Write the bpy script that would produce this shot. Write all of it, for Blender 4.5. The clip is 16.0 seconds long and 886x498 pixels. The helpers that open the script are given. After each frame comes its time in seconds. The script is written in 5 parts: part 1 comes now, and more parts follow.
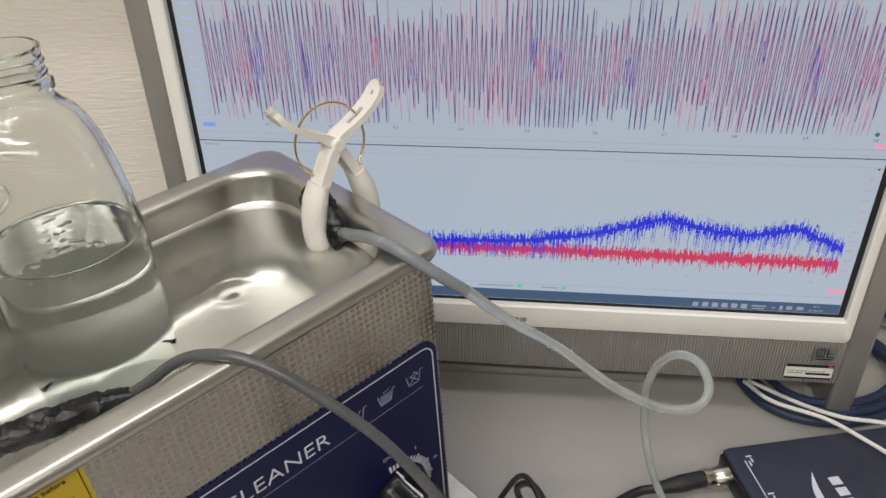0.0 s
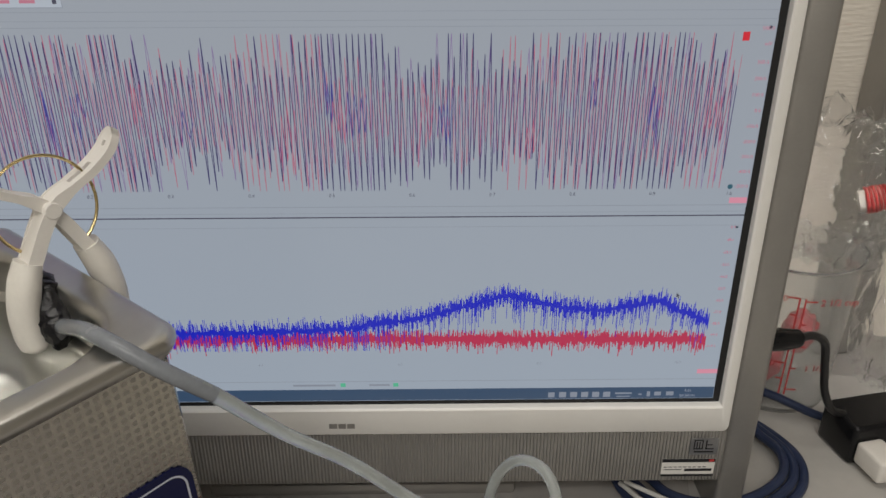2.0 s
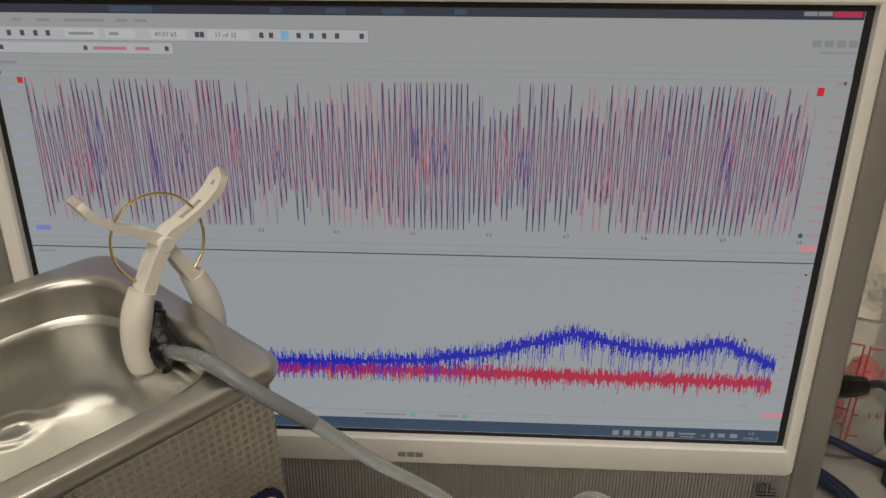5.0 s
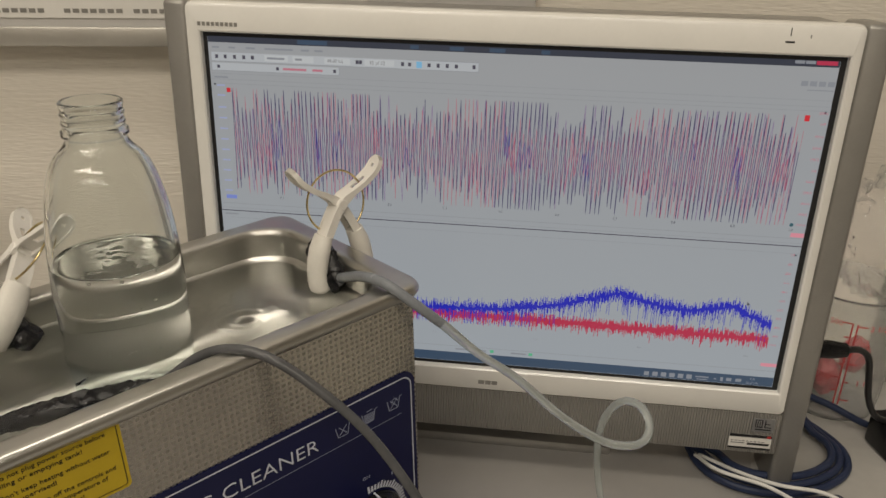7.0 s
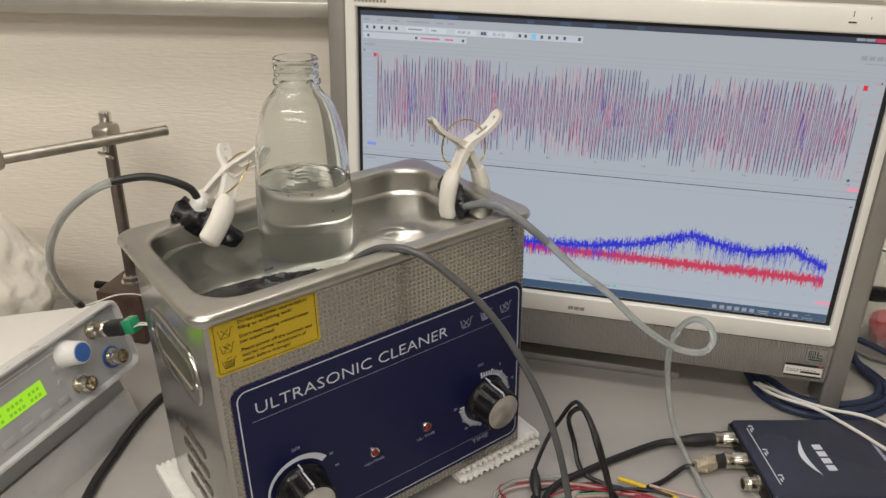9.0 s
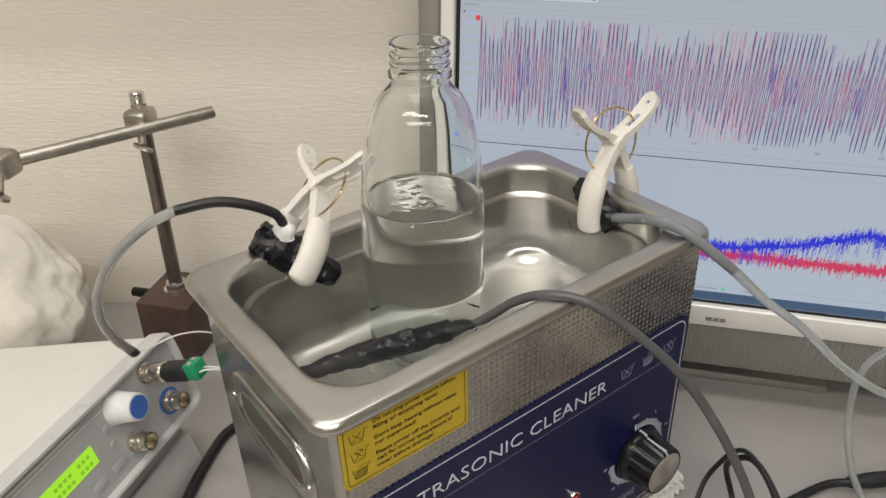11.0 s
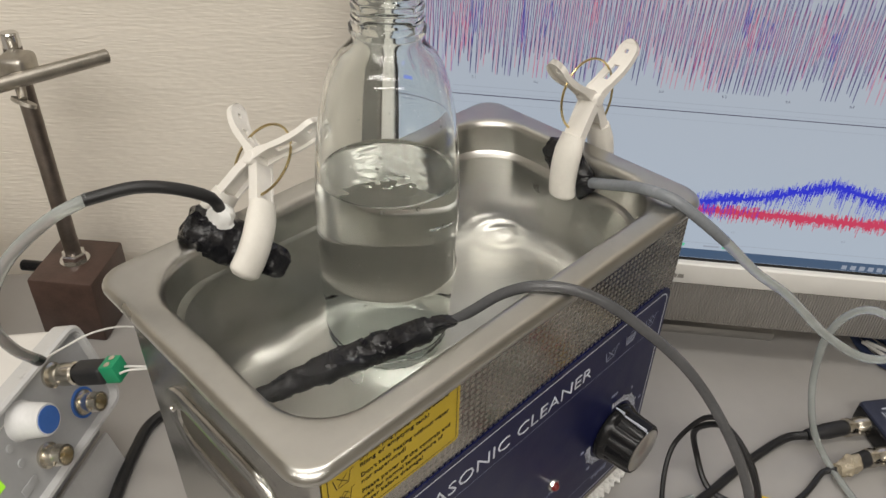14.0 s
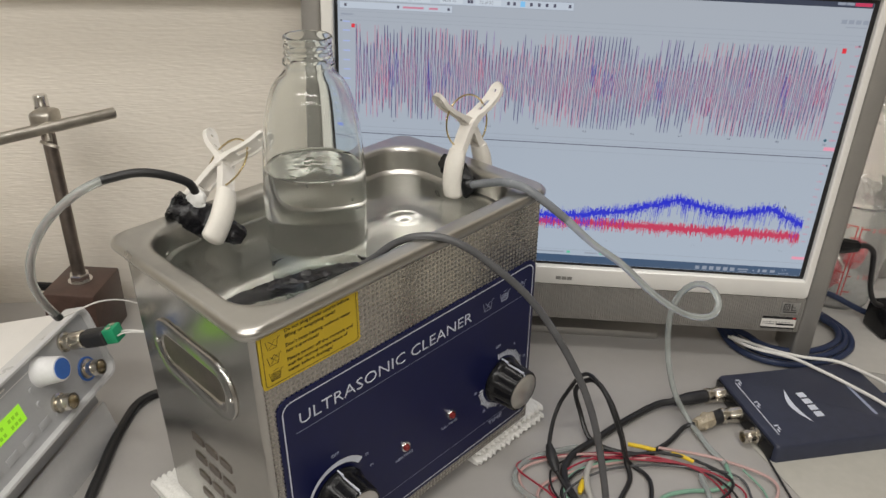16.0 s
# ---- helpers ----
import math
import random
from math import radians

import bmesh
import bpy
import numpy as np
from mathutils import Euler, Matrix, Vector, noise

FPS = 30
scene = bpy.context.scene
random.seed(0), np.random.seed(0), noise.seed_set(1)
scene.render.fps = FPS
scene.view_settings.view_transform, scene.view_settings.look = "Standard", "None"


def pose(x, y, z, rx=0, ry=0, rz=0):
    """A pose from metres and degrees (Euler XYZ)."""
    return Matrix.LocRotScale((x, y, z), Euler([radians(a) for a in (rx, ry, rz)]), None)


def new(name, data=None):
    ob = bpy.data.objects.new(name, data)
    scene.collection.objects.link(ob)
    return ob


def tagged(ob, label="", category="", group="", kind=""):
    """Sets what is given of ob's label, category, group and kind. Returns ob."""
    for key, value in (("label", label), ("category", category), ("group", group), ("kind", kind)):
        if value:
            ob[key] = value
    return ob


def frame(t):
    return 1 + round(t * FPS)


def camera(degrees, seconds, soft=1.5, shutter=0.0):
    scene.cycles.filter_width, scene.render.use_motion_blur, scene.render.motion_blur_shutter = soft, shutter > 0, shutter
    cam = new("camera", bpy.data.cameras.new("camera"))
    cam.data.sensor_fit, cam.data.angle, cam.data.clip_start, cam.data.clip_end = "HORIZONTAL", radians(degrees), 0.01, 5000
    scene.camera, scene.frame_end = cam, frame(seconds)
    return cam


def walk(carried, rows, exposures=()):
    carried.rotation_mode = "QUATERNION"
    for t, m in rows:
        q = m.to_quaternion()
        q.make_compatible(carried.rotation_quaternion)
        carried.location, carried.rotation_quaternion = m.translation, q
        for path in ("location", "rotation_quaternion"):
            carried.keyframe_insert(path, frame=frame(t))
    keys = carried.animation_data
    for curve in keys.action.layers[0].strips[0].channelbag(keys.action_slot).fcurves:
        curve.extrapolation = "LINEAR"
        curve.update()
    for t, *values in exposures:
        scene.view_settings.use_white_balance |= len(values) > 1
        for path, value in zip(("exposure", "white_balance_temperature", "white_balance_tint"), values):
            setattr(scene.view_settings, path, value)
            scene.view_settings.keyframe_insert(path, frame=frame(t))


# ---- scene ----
cam = camera(59.86, 16.0)
PATH = [
    (0, 0.0383, -0.2372, 0.4430, 56.195, 1.705, -43.096),
    (0.5, 0.0890, -0.2279, 0.4120, 57.282, 1.606, -45.758),
    (1, 0.1100, -0.2262, 0.3997, 59.952, 0.700, -47.695),
    (1.5, 0.1231, -0.2255, 0.3895, 61.955, 0.122, -48.936),
    (2, 0.1286, -0.2307, 0.3866, 63.639, 0.564, -50.017),
    (2.5, 0.1195, -0.2280, 0.3871, 65.447, 0.451, -49.752),
    (3, 0.1202, -0.2228, 0.3856, 66.839, 0.352, -48.847),
    (3.5, 0.1193, -0.2142, 0.3843, 66.701, -0.126, -48.310),
    (6, 0.0615, -0.2567, 0.4185, 65.492, -0.098, -44.501),
    (6.5, 0.0167, -0.2826, 0.4269, 66.760, -0.918, -43.198),
    (7, -0.0228, -0.3122, 0.4345, 66.732, -0.816, -42.497),
    (7.5, -0.0546, -0.3396, 0.4338, 67.465, -1.440, -41.377),
    (8, -0.0753, -0.3644, 0.4499, 66.659, -1.780, -39.166),
    (8.5, -0.1069, -0.3761, 0.4404, 66.542, -1.426, -37.982),
    (9, -0.1261, -0.3897, 0.4513, 65.014, -0.803, -36.494),
    (9.5, -0.1412, -0.3860, 0.4559, 64.576, -0.112, -35.931),
    (10, -0.1415, -0.3476, 0.4601, 63.726, 0.660, -35.519),
    (12.5, -0.0608, -0.1009, 0.4343, 51.700, -1.253, -41.372),
    (13, -0.0642, -0.1016, 0.4363, 50.552, -2.181, -42.973),
    (13.5, -0.0723, -0.1108, 0.4383, 50.771, -2.139, -43.779),
    (14, -0.0997, -0.1446, 0.4467, 53.909, -2.404, -44.608),
    (14.5, -0.1325, -0.1837, 0.4542, 56.548, -2.751, -45.646),
    (15, -0.1574, -0.2257, 0.4583, 58.112, -2.143, -46.171),
    (15.5, -0.1696, -0.2657, 0.4573, 60.436, -1.792, -46.403),
    (16, -0.1835, -0.3018, 0.4567, 62.037, -1.709, -45.988),
]
EXPOSURES = [(0.0, 0.08, 6350, 10), (0.5, 0.0, 6300, 10), (1.0, -0.17, 6200, 10), (1.5, -0.28, 6350, 10), (2.0, -0.36, 6450, 10), (2.5, -0.38, 6750, 10), (3.0, -0.4, 7100, 10), (3.5, -0.45, 7250, 10),
             (6.0, -0.58, 7250, 10), (6.5, -0.56, 7300, 10), (7.0, -0.47, 7150, 10), (7.5, -0.42, 7000, 10), (8.0, -0.33, 6900, 10), (8.5, -0.2, 6750, 10), (9.0, -0.02, 6650, 10), (10.0, 0.06, 6450, 10),
             (12.5, 0.06, 6450, 10), (13.0, 0.01, 6450, 10), (13.5, 0.0, 6450, 10), (14.5, 0.02, 6450, 10), (16.0, -0.02, 6350, 10)]
walk(cam, [(t, pose(*row)) for t, *row in PATH], EXPOSURES)

# ---- world and light ----
world = bpy.data.worlds.new("room_air")
scene.world = world
world.use_nodes = True
world.node_tree.nodes["Background"].inputs[0].default_value = (0.9, 0.95, 1.0, 1)
world.node_tree.nodes["Background"].inputs[1].default_value = 0.05
CEIL = 1.75
WY = -38.7
# x, y, length, watts of each ceiling light
LAMPS = [(-0.75, -1.05, 1.2, 14.0), (-1.30, -0.30, 1.2, 14.5), (-1.35, -1.75, 2.9, 20.5), (-0.10, -0.05, 1.2, 8.5)]


def lamp(x, y, length, watts, turn):
    data = bpy.data.lights.new("ceiling_tube", "AREA")
    data.shape, data.size, data.size_y, data.energy = "RECTANGLE", length, 0.22, watts
    data.color = (1.0, 0.955, 0.885)
    ob = new("ceiling_tube", data)
    ob.matrix_world = pose(x, y, CEIL - 0.06, 0, 0, turn)


for lx, ly, ll, lw in LAMPS:
    lamp(lx, ly, ll, lw, -38.7)


# ---- materials ----
def nodes_of(name):
    m = bpy.data.materials.new(name)
    m.use_nodes = True
    t = m.node_tree
    return m, t, t.nodes["Principled BSDF"]


def mat(name, color, rough=0.5, metal=0.0, vary=0.12, scale=40.0, bump=0.0, bump_scale=300.0, stretch=(1, 1, 1), spec=0.5, coat=0.0, rough_vary=0.1, trans=0.0, ior=1.45, speck=0.0):
    """A surface with two scales of variation in its colour, and fine relief."""
    m, t, b = nodes_of(name)
    L, N = t.links, t.nodes
    co = N.new("ShaderNodeTexCoord")
    mp = N.new("ShaderNodeMapping")
    mp.inputs["Scale"].default_value = stretch
    L.new(co.outputs["Object"], mp.inputs["Vector"])
    n1, n2 = N.new("ShaderNodeTexNoise"), N.new("ShaderNodeTexNoise")
    n1.inputs["Scale"].default_value, n2.inputs["Scale"].default_value = scale, scale * 9
    n1.inputs["Detail"].default_value = 5
    for n in (n1, n2):
        L.new(mp.outputs[0], n.inputs["Vector"])
    mix = N.new("ShaderNodeMath")
    mix.operation = "MULTIPLY_ADD"
    L.new(n2.outputs["Fac"], mix.inputs[0])
    mix.inputs[1].default_value = 0.35 + speck
    L.new(n1.outputs["Fac"], mix.inputs[2])
    ramp = N.new("ShaderNodeMapRange")
    ramp.inputs["From Min"].default_value, ramp.inputs["From Max"].default_value = 0.4, 0.95 + speck
    ramp.inputs["To Min"].default_value, ramp.inputs["To Max"].default_value = 1 - vary, 1 + vary
    L.new(mix.outputs[0], ramp.inputs["Value"])
    hue = N.new("ShaderNodeMix")
    hue.data_type, hue.blend_type = "RGBA", "MULTIPLY"
    hue.inputs["Factor"].default_value = 1.0
    hue.inputs["A"].default_value = (*color, 1)
    L.new(ramp.outputs[0], hue.inputs["B"])
    L.new(hue.outputs["Result"], b.inputs["Base Color"])
    rr = N.new("ShaderNodeMapRange")
    rr.inputs["To Min"].default_value, rr.inputs["To Max"].default_value = max(0.0, rough - rough_vary), min(1.0, rough + rough_vary)
    L.new(n1.outputs["Fac"], rr.inputs["Value"])
    L.new(rr.outputs[0], b.inputs["Roughness"])
    b.inputs["Metallic"].default_value = metal
    b.inputs["Specular IOR Level"].default_value = spec
    b.inputs["Coat Weight"].default_value = coat
    b.inputs["Transmission Weight"].default_value = trans
    b.inputs["IOR"].default_value = ior
    if bump:
        nb = N.new("ShaderNodeTexNoise")
        nb.inputs["Scale"].default_value, nb.inputs["Detail"].default_value = bump_scale, 4
        L.new(mp.outputs[0], nb.inputs["Vector"])
        bp = N.new("ShaderNodeBump")
        bp.inputs["Strength"].default_value, bp.inputs["Distance"].default_value = bump, 0.001
        L.new(nb.outputs["Fac"], bp.inputs["Height"])
        L.new(bp.outputs[0], b.inputs["Normal"])
    return m


def glow(name, color, strength=1.0, rough=0.3):
    """What a lit display gives off."""
    m, t, b = nodes_of(name)
    b.inputs["Base Color"].default_value = (0.02, 0.02, 0.02, 1)
    b.inputs["Roughness"].default_value = rough
    b.inputs["Emission Color"].default_value = (*color, 1)
    b.inputs["Emission Strength"].default_value = strength
    return m


def glass(name, color, ior, rough=0.0, bump=0.0, bump_scale=60.0):
    m, t, b = nodes_of(name)
    b.inputs["Base Color"].default_value = (*color, 1)
    b.inputs["Transmission Weight"].default_value = 1.0
    b.inputs["Roughness"].default_value = rough
    b.inputs["IOR"].default_value = ior
    if bump:
        N, L = t.nodes, t.links
        co, nb, bp = N.new("ShaderNodeTexCoord"), N.new("ShaderNodeTexNoise"), N.new("ShaderNodeBump")
        nb.inputs["Scale"].default_value, nb.inputs["Detail"].default_value = bump_scale, 3
        bp.inputs["Strength"].default_value, bp.inputs["Distance"].default_value = bump, 0.002
        L.new(co.outputs["Object"], nb.inputs["Vector"])
        L.new(nb.outputs["Fac"], bp.inputs["Height"])
        L.new(bp.outputs[0], b.inputs["Normal"])
    return m


def grooved(m, kind, period, depth, axis="X"):
    """Adds fine regular relief to a material: dots (embossed sheet), slits or the broken dashes of wallpaper."""
    t = m.node_tree
    N, L = t.nodes, t.links
    b = N["Principled BSDF"]
    co = N.new("ShaderNodeTexCoord")
    bp = N.new("ShaderNodeBump")
    bp.inputs["Strength"].default_value, bp.inputs["Distance"].default_value = 1.0, depth
    if kind == "dots":
        sx, sz = N.new("ShaderNodeTexWave"), N.new("ShaderNodeTexWave")
        sx.bands_direction, sz.bands_direction = "X", "Z"
        mu, rr = N.new("ShaderNodeMath"), N.new("ShaderNodeMapRange")
        mu.operation = "MULTIPLY"
        for w in (sx, sz):
            w.inputs["Scale"].default_value = 0.314 / period
            L.new(co.outputs["Object"], w.inputs["Vector"])
        L.new(sx.outputs["Fac"], mu.inputs[0])
        L.new(sz.outputs["Fac"], mu.inputs[1])
        rr.inputs["From Min"].default_value, rr.inputs["From Max"].default_value = 0.2, 0.45
        rr.inputs["To Min"].default_value, rr.inputs["To Max"].default_value = 0.15, 0.42
        L.new(mu.outputs[0], rr.inputs["Value"])
        L.new(rr.outputs[0], b.inputs["Roughness"])
        out = mu.outputs[0]
    elif kind == "dashes":
        mp = N.new("ShaderNodeMapping")
        mp.inputs["Scale"].default_value = (0.17 / period, 0.17 / period, 1.0 / period)
        w = N.new("ShaderNodeTexNoise")
        w.inputs["Scale"].default_value, w.inputs["Detail"].default_value = 1.0, 1.2
        L.new(co.outputs["Object"], mp.inputs["Vector"])
        L.new(mp.outputs[0], w.inputs["Vector"])
        out = w.outputs["Fac"]
    else:
        w = N.new("ShaderNodeTexWave")
        w.bands_direction = axis
        w.inputs["Scale"].default_value = 0.314 / period
        L.new(co.outputs["Object"], w.inputs["Vector"])
        out = w.outputs["Fac"]
    L.new(out, bp.inputs["Height"])
    if b.inputs["Normal"].is_linked:
        L.new(b.inputs["Normal"].links[0].from_socket, bp.inputs["Normal"])
    L.new(bp.outputs[0], b.inputs["Normal"])
    return m


STEEL = mat("stainless_steel", (0.45, 0.44, 0.415), 0.2, 1.0, 0.06, 25, 0.04, 900, (1, 1, 1), rough_vary=0.06)
STEEL_TANK = mat("tank_steel", (0.52, 0.51, 0.48), 0.3, 1.0, 0.08, 18, 0.05, 600, rough_vary=0.07)
STEEL_DOTS = grooved(mat("embossed_steel", (0.44, 0.42, 0.385), 0.3, 1.0, 0.06, 30, rough_vary=0.05), "dots", 0.0035, 0.00006)
CHROME = mat("chrome", (0.75, 0.74, 0.72), 0.12, 1.0, 0.05, 60, rough_vary=0.05)
NICKEL = mat("nickel", (0.68, 0.64, 0.56), 0.22, 1.0, 0.12, 120, 0.05, 900)
BRASS = mat("gilt_wire", (0.62, 0.5, 0.26), 0.25, 1.0, 0.2, 150)
ALU = mat("brushed_aluminium", (0.72, 0.71, 0.68), 0.32, 1.0, 0.15, 90, 0.1, 700, (1, 14, 1))
SPUN = mat("spun_aluminium", (0.74, 0.73, 0.7), 0.3, 1.0, 0.05, 90, rough_vary=0.04)
spun_dir = SPUN.node_tree.nodes.new("ShaderNodeTangent")
spun_dir.direction_type, spun_dir.axis = "RADIAL", "Y"
SPUN.node_tree.nodes["Principled BSDF"].inputs["Anisotropic"].default_value = 0.85
SPUN.node_tree.links.new(spun_dir.outputs[0], SPUN.node_tree.nodes["Principled BSDF"].inputs["Tangent"])
ROD_STEEL = mat("dull_rod_steel", (0.5, 0.47, 0.42), 0.38, 1.0, 0.2, 90, 0.08, 700)
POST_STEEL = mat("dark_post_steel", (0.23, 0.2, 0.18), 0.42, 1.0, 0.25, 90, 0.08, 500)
MAGNET = mat("brown_enamel", (0.075, 0.045, 0.036), 0.38, 0.0, 0.3, 70, 0.15, 400)
BLUE_PANEL = mat("blue_print", (0.0075, 0.010, 0.055), 0.34, 0.0, 0.08, 60, 0.05, 900, spec=0.32)
INK_WHITE = mat("white_ink", (0.62, 0.65, 0.74), 0.5, 0.0, 0.08, 200)
INK_GREY = mat("grey_ink", (0.3, 0.33, 0.45), 0.5, 0.0, 0.1, 200)
INK_BLACK = mat("black_ink", (0.035, 0.03, 0.01), 0.5, 0.0, 0.1, 200)
YELLOW = mat("yellow_sticker", (0.56, 0.40, 0.02), 0.42, 0.0, 0.06, 60)
BLACK_PLASTIC = mat("black_plastic", (0.009, 0.009, 0.01), 0.22, 0.0, 0.2, 90, 0.05, 500, spec=0.35)
BLACK_RUBBER = mat("black_rubber", (0.022, 0.022, 0.024), 0.45, 0.0, 0.25, 90, 0.1, 700)
TAPE = mat("wet_black_tape", (0.006, 0.006, 0.008), 0.17, 0.0, 0.4, 120, 0.6, 420, rough_vary=0.12)
CABLE_GREY = mat("grey_cable", (0.085, 0.086, 0.09), 0.16, 0.0, 0.2, 50, 0.03, 300)
HOSE_GREY = mat("greyed_hose", (0.2, 0.215, 0.235), 0.25, 0.0, 0.2, 50)
CABLE_BLACK = mat("black_cable", (0.016, 0.016, 0.017), 0.38, 0.0, 0.2, 60)
CABLE_BLUE = mat("blue_cable", (0.022, 0.034, 0.08), 0.45, 0.0, 0.15, 60)
CABLE_WHITE = mat("white_cable", (0.72, 0.71, 0.68), 0.4, 0.0, 0.08, 60)
CABLE_RED = mat("red_wire", (0.3, 0.02, 0.04), 0.4, 0.0, 0.15, 60)
CABLE_PINK = mat("pinkish_wire", (0.5, 0.33, 0.31), 0.4, 0.0, 0.15, 60)
CABLE_YELLOW = mat("yellow_sleeve", (0.72, 0.5, 0.02), 0.35, 0.0, 0.1, 60)
CABLE_GREEN = mat("green_wire", (0.2, 0.36, 0.27), 0.4, 0.0, 0.15, 60)
TUBE = mat("milky_tube", (0.62, 0.66, 0.645), 0.18, 0.0, 0.12, 60, 0.03, 300, trans=0.65, ior=1.38)
CLIP_WHITE = mat("white_plastic", (0.78, 0.75, 0.7), 0.38, 0.0, 0.05, 60, 0.03, 500)
CLIP_SLEEVE = mat("soft_white_sleeve", (0.74, 0.71, 0.65), 0.5, 0.0, 0.06, 60, 0.05, 400)
RESIN = mat("white_hot_glue", (0.82, 0.82, 0.8), 0.3, 0.0, 0.05, 80, 0.2, 300)
BEZEL = mat("ivory_gloss_bezel", (0.84, 0.825, 0.785), 0.22, 0.0, 0.03, 30, coat=0.3)
SILVER = mat("silver_paint", (0.34, 0.328, 0.308), 0.38, 0.55, 0.05, 60, 0.03, 900)
GRILLE = grooved(mat("grille_silver", (0.41, 0.395, 0.37), 0.42, 0.5, 0.05, 60), "slits", 0.0021, 0.0009)
DARK = mat("dark_gap", (0.012, 0.012, 0.013), 0.6)
DESK = mat("grey_laminate", (0.38, 0.365, 0.35), 0.42, 0.0, 0.05, 9, 0.05, 700, rough_vary=0.08, speck=0.1)
WALLPAPER = grooved(mat("ribbed_wallpaper", (0.82, 0.765, 0.68), 0.85, 0.0, 0.05, 14, 0.2, 420, (0.2, 1, 1)), "dashes", 0.0022, 0.0007)
# unseen walls, darkened to lower fill light and reflections in the steel
DIMMED_WALL = mat("dimmed_wall", (0.45, 0.425, 0.385), 0.85, 0.0, 0.05, 6, 0.1, 200)
CEILING = mat("ceiling_board", (0.75, 0.74, 0.71), 0.9, 0.0, 0.06, 40, 0.2, 120)
RAIL = mat("rail_aluminium", (0.6, 0.58, 0.54), 0.35, 0.8, 0.06, 40)
BOARD = mat("whiteboard", (0.72, 0.7, 0.68), 0.25, 0.0, 0.03, 10)
PAPER = mat("white_paper", (0.76, 0.74, 0.7), 0.7, 0.0, 0.04, 30, 0.08, 200)
COTTON = mat("cotton_wool", (0.82, 0.78, 0.7), 0.95, 0.0, 0.08, 40, 0.35, 160)
TOWEL = mat("towel_terry", (0.8, 0.79, 0.76), 0.95, 0.0, 0.08, 90, 1.0, 420)
BOX_NAVY = mat("navy_plastic", (0.03, 0.035, 0.06), 0.36, 0.0, 0.15, 120, 0.25, 900)
INSTR_WHITE = mat("instrument_case", (0.74, 0.72, 0.69), 0.42, 0.0, 0.04, 40, 0.05, 500)
INSTR_FACE = mat("instrument_face", (0.42, 0.425, 0.435), 0.42, 0.0, 0.06, 50)
INSTR_RIM = mat("instrument_bezel", (0.56, 0.56, 0.56), 0.3, 0.0, 0.06, 50, coat=0.3)
LCD = glow("green_lcd", (0.4, 0.85, 0.03), 0.85)
LCD_TEXT = glow("lcd_segments", (0.27, 0.6, 0.02), 0.75)
KNOB_WHITE = mat("white_knob", (0.75, 0.75, 0.75), 0.35)
KNOB_BLUE = mat("blue_knob_cap", (0.06, 0.16, 0.5), 0.35)
GREEN_TERM = mat("green_terminal", (0.02, 0.3, 0.14), 0.4)
LED_RED = mat("red_lens", (0.17, 0.014, 0.014), 0.12, 0.0, 0.1, 200, coat=0.5)
PRINT_RED = mat("red_print", (0.55, 0.05, 0.05), 0.5)
CUP = mat("clear_cup_plastic", (0.85, 0.85, 0.84), 0.12, 0.0, 0.03, 30, trans=0.9, ior=1.25)
BAG = mat("crumpled_clear_film", (0.9, 0.9, 0.9), 0.08, 0.0, 0.03, 30, 0.25, 60, trans=0.98, ior=1.02, coat=1.0)
BLUE_CLAMP = mat("blue_vinyl", (0.04, 0.06, 0.3), 0.35)
GLASS = glass("clear_glass", (0.945, 0.966, 0.952), 1.42)
GLASS_WET = glass("wet_glass", (0.93, 0.955, 0.94), 1.035)
WATER = glass("water", (0.93, 0.955, 0.935), 1.333, 0.0, 0.13, 80)
GLASS_FOOT = glass("foot_glass", (0.96, 0.985, 0.972), 1.09)


# ---- mesh helpers ----
def link(name, bm, material, parent=None, label="", smooth=True):
    me = bpy.data.meshes.new(name)
    bmesh.ops.recalc_face_normals(bm, faces=bm.faces[:])
    bm.to_mesh(me)
    bm.free()
    me.materials.append(material)
    if smooth:
        me.polygons.foreach_set("use_smooth", [True] * len(me.polygons))
        me.set_sharp_from_angle(angle=radians(35))
    ob = new(name, me)
    ob.parent = parent
    if label:
        tagged(ob, label)
    return ob


part = link


def thing(name, label, category, m=None, group="", kind=""):
    ob = new(name)
    ob.empty_display_size = 0.02
    ob.matrix_world = m if m is not None else Matrix()
    return tagged(ob, label, category, group, kind)


def solo(name, bm, material, label, category, group="", kind="", m=None, smooth=True):
    ob = link(name, bm, material, None, "", smooth)
    if m is not None:
        ob.matrix_world = m
    return tagged(ob, label, category, group, kind)


def box(lo, hi, bevel=0.0, seg=2, bm=None):
    own = bmesh.new()
    bmesh.ops.create_cube(own, size=1)
    for v in own.verts:
        v.co = [(lo[i] + hi[i]) / 2 + v.co[i] * (hi[i] - lo[i]) for i in range(3)]
    if bevel:
        bmesh.ops.bevel(own, geom=own.edges[:], offset=bevel, segments=seg, affect="EDGES", profile=0.5)
    return join(bm, own)


def join(bm, own):
    if bm is None:
        return own
    me = bpy.data.meshes.new("tmp")
    own.to_mesh(me)
    own.free()
    bm.from_mesh(me)
    bpy.data.meshes.remove(me)
    return bm


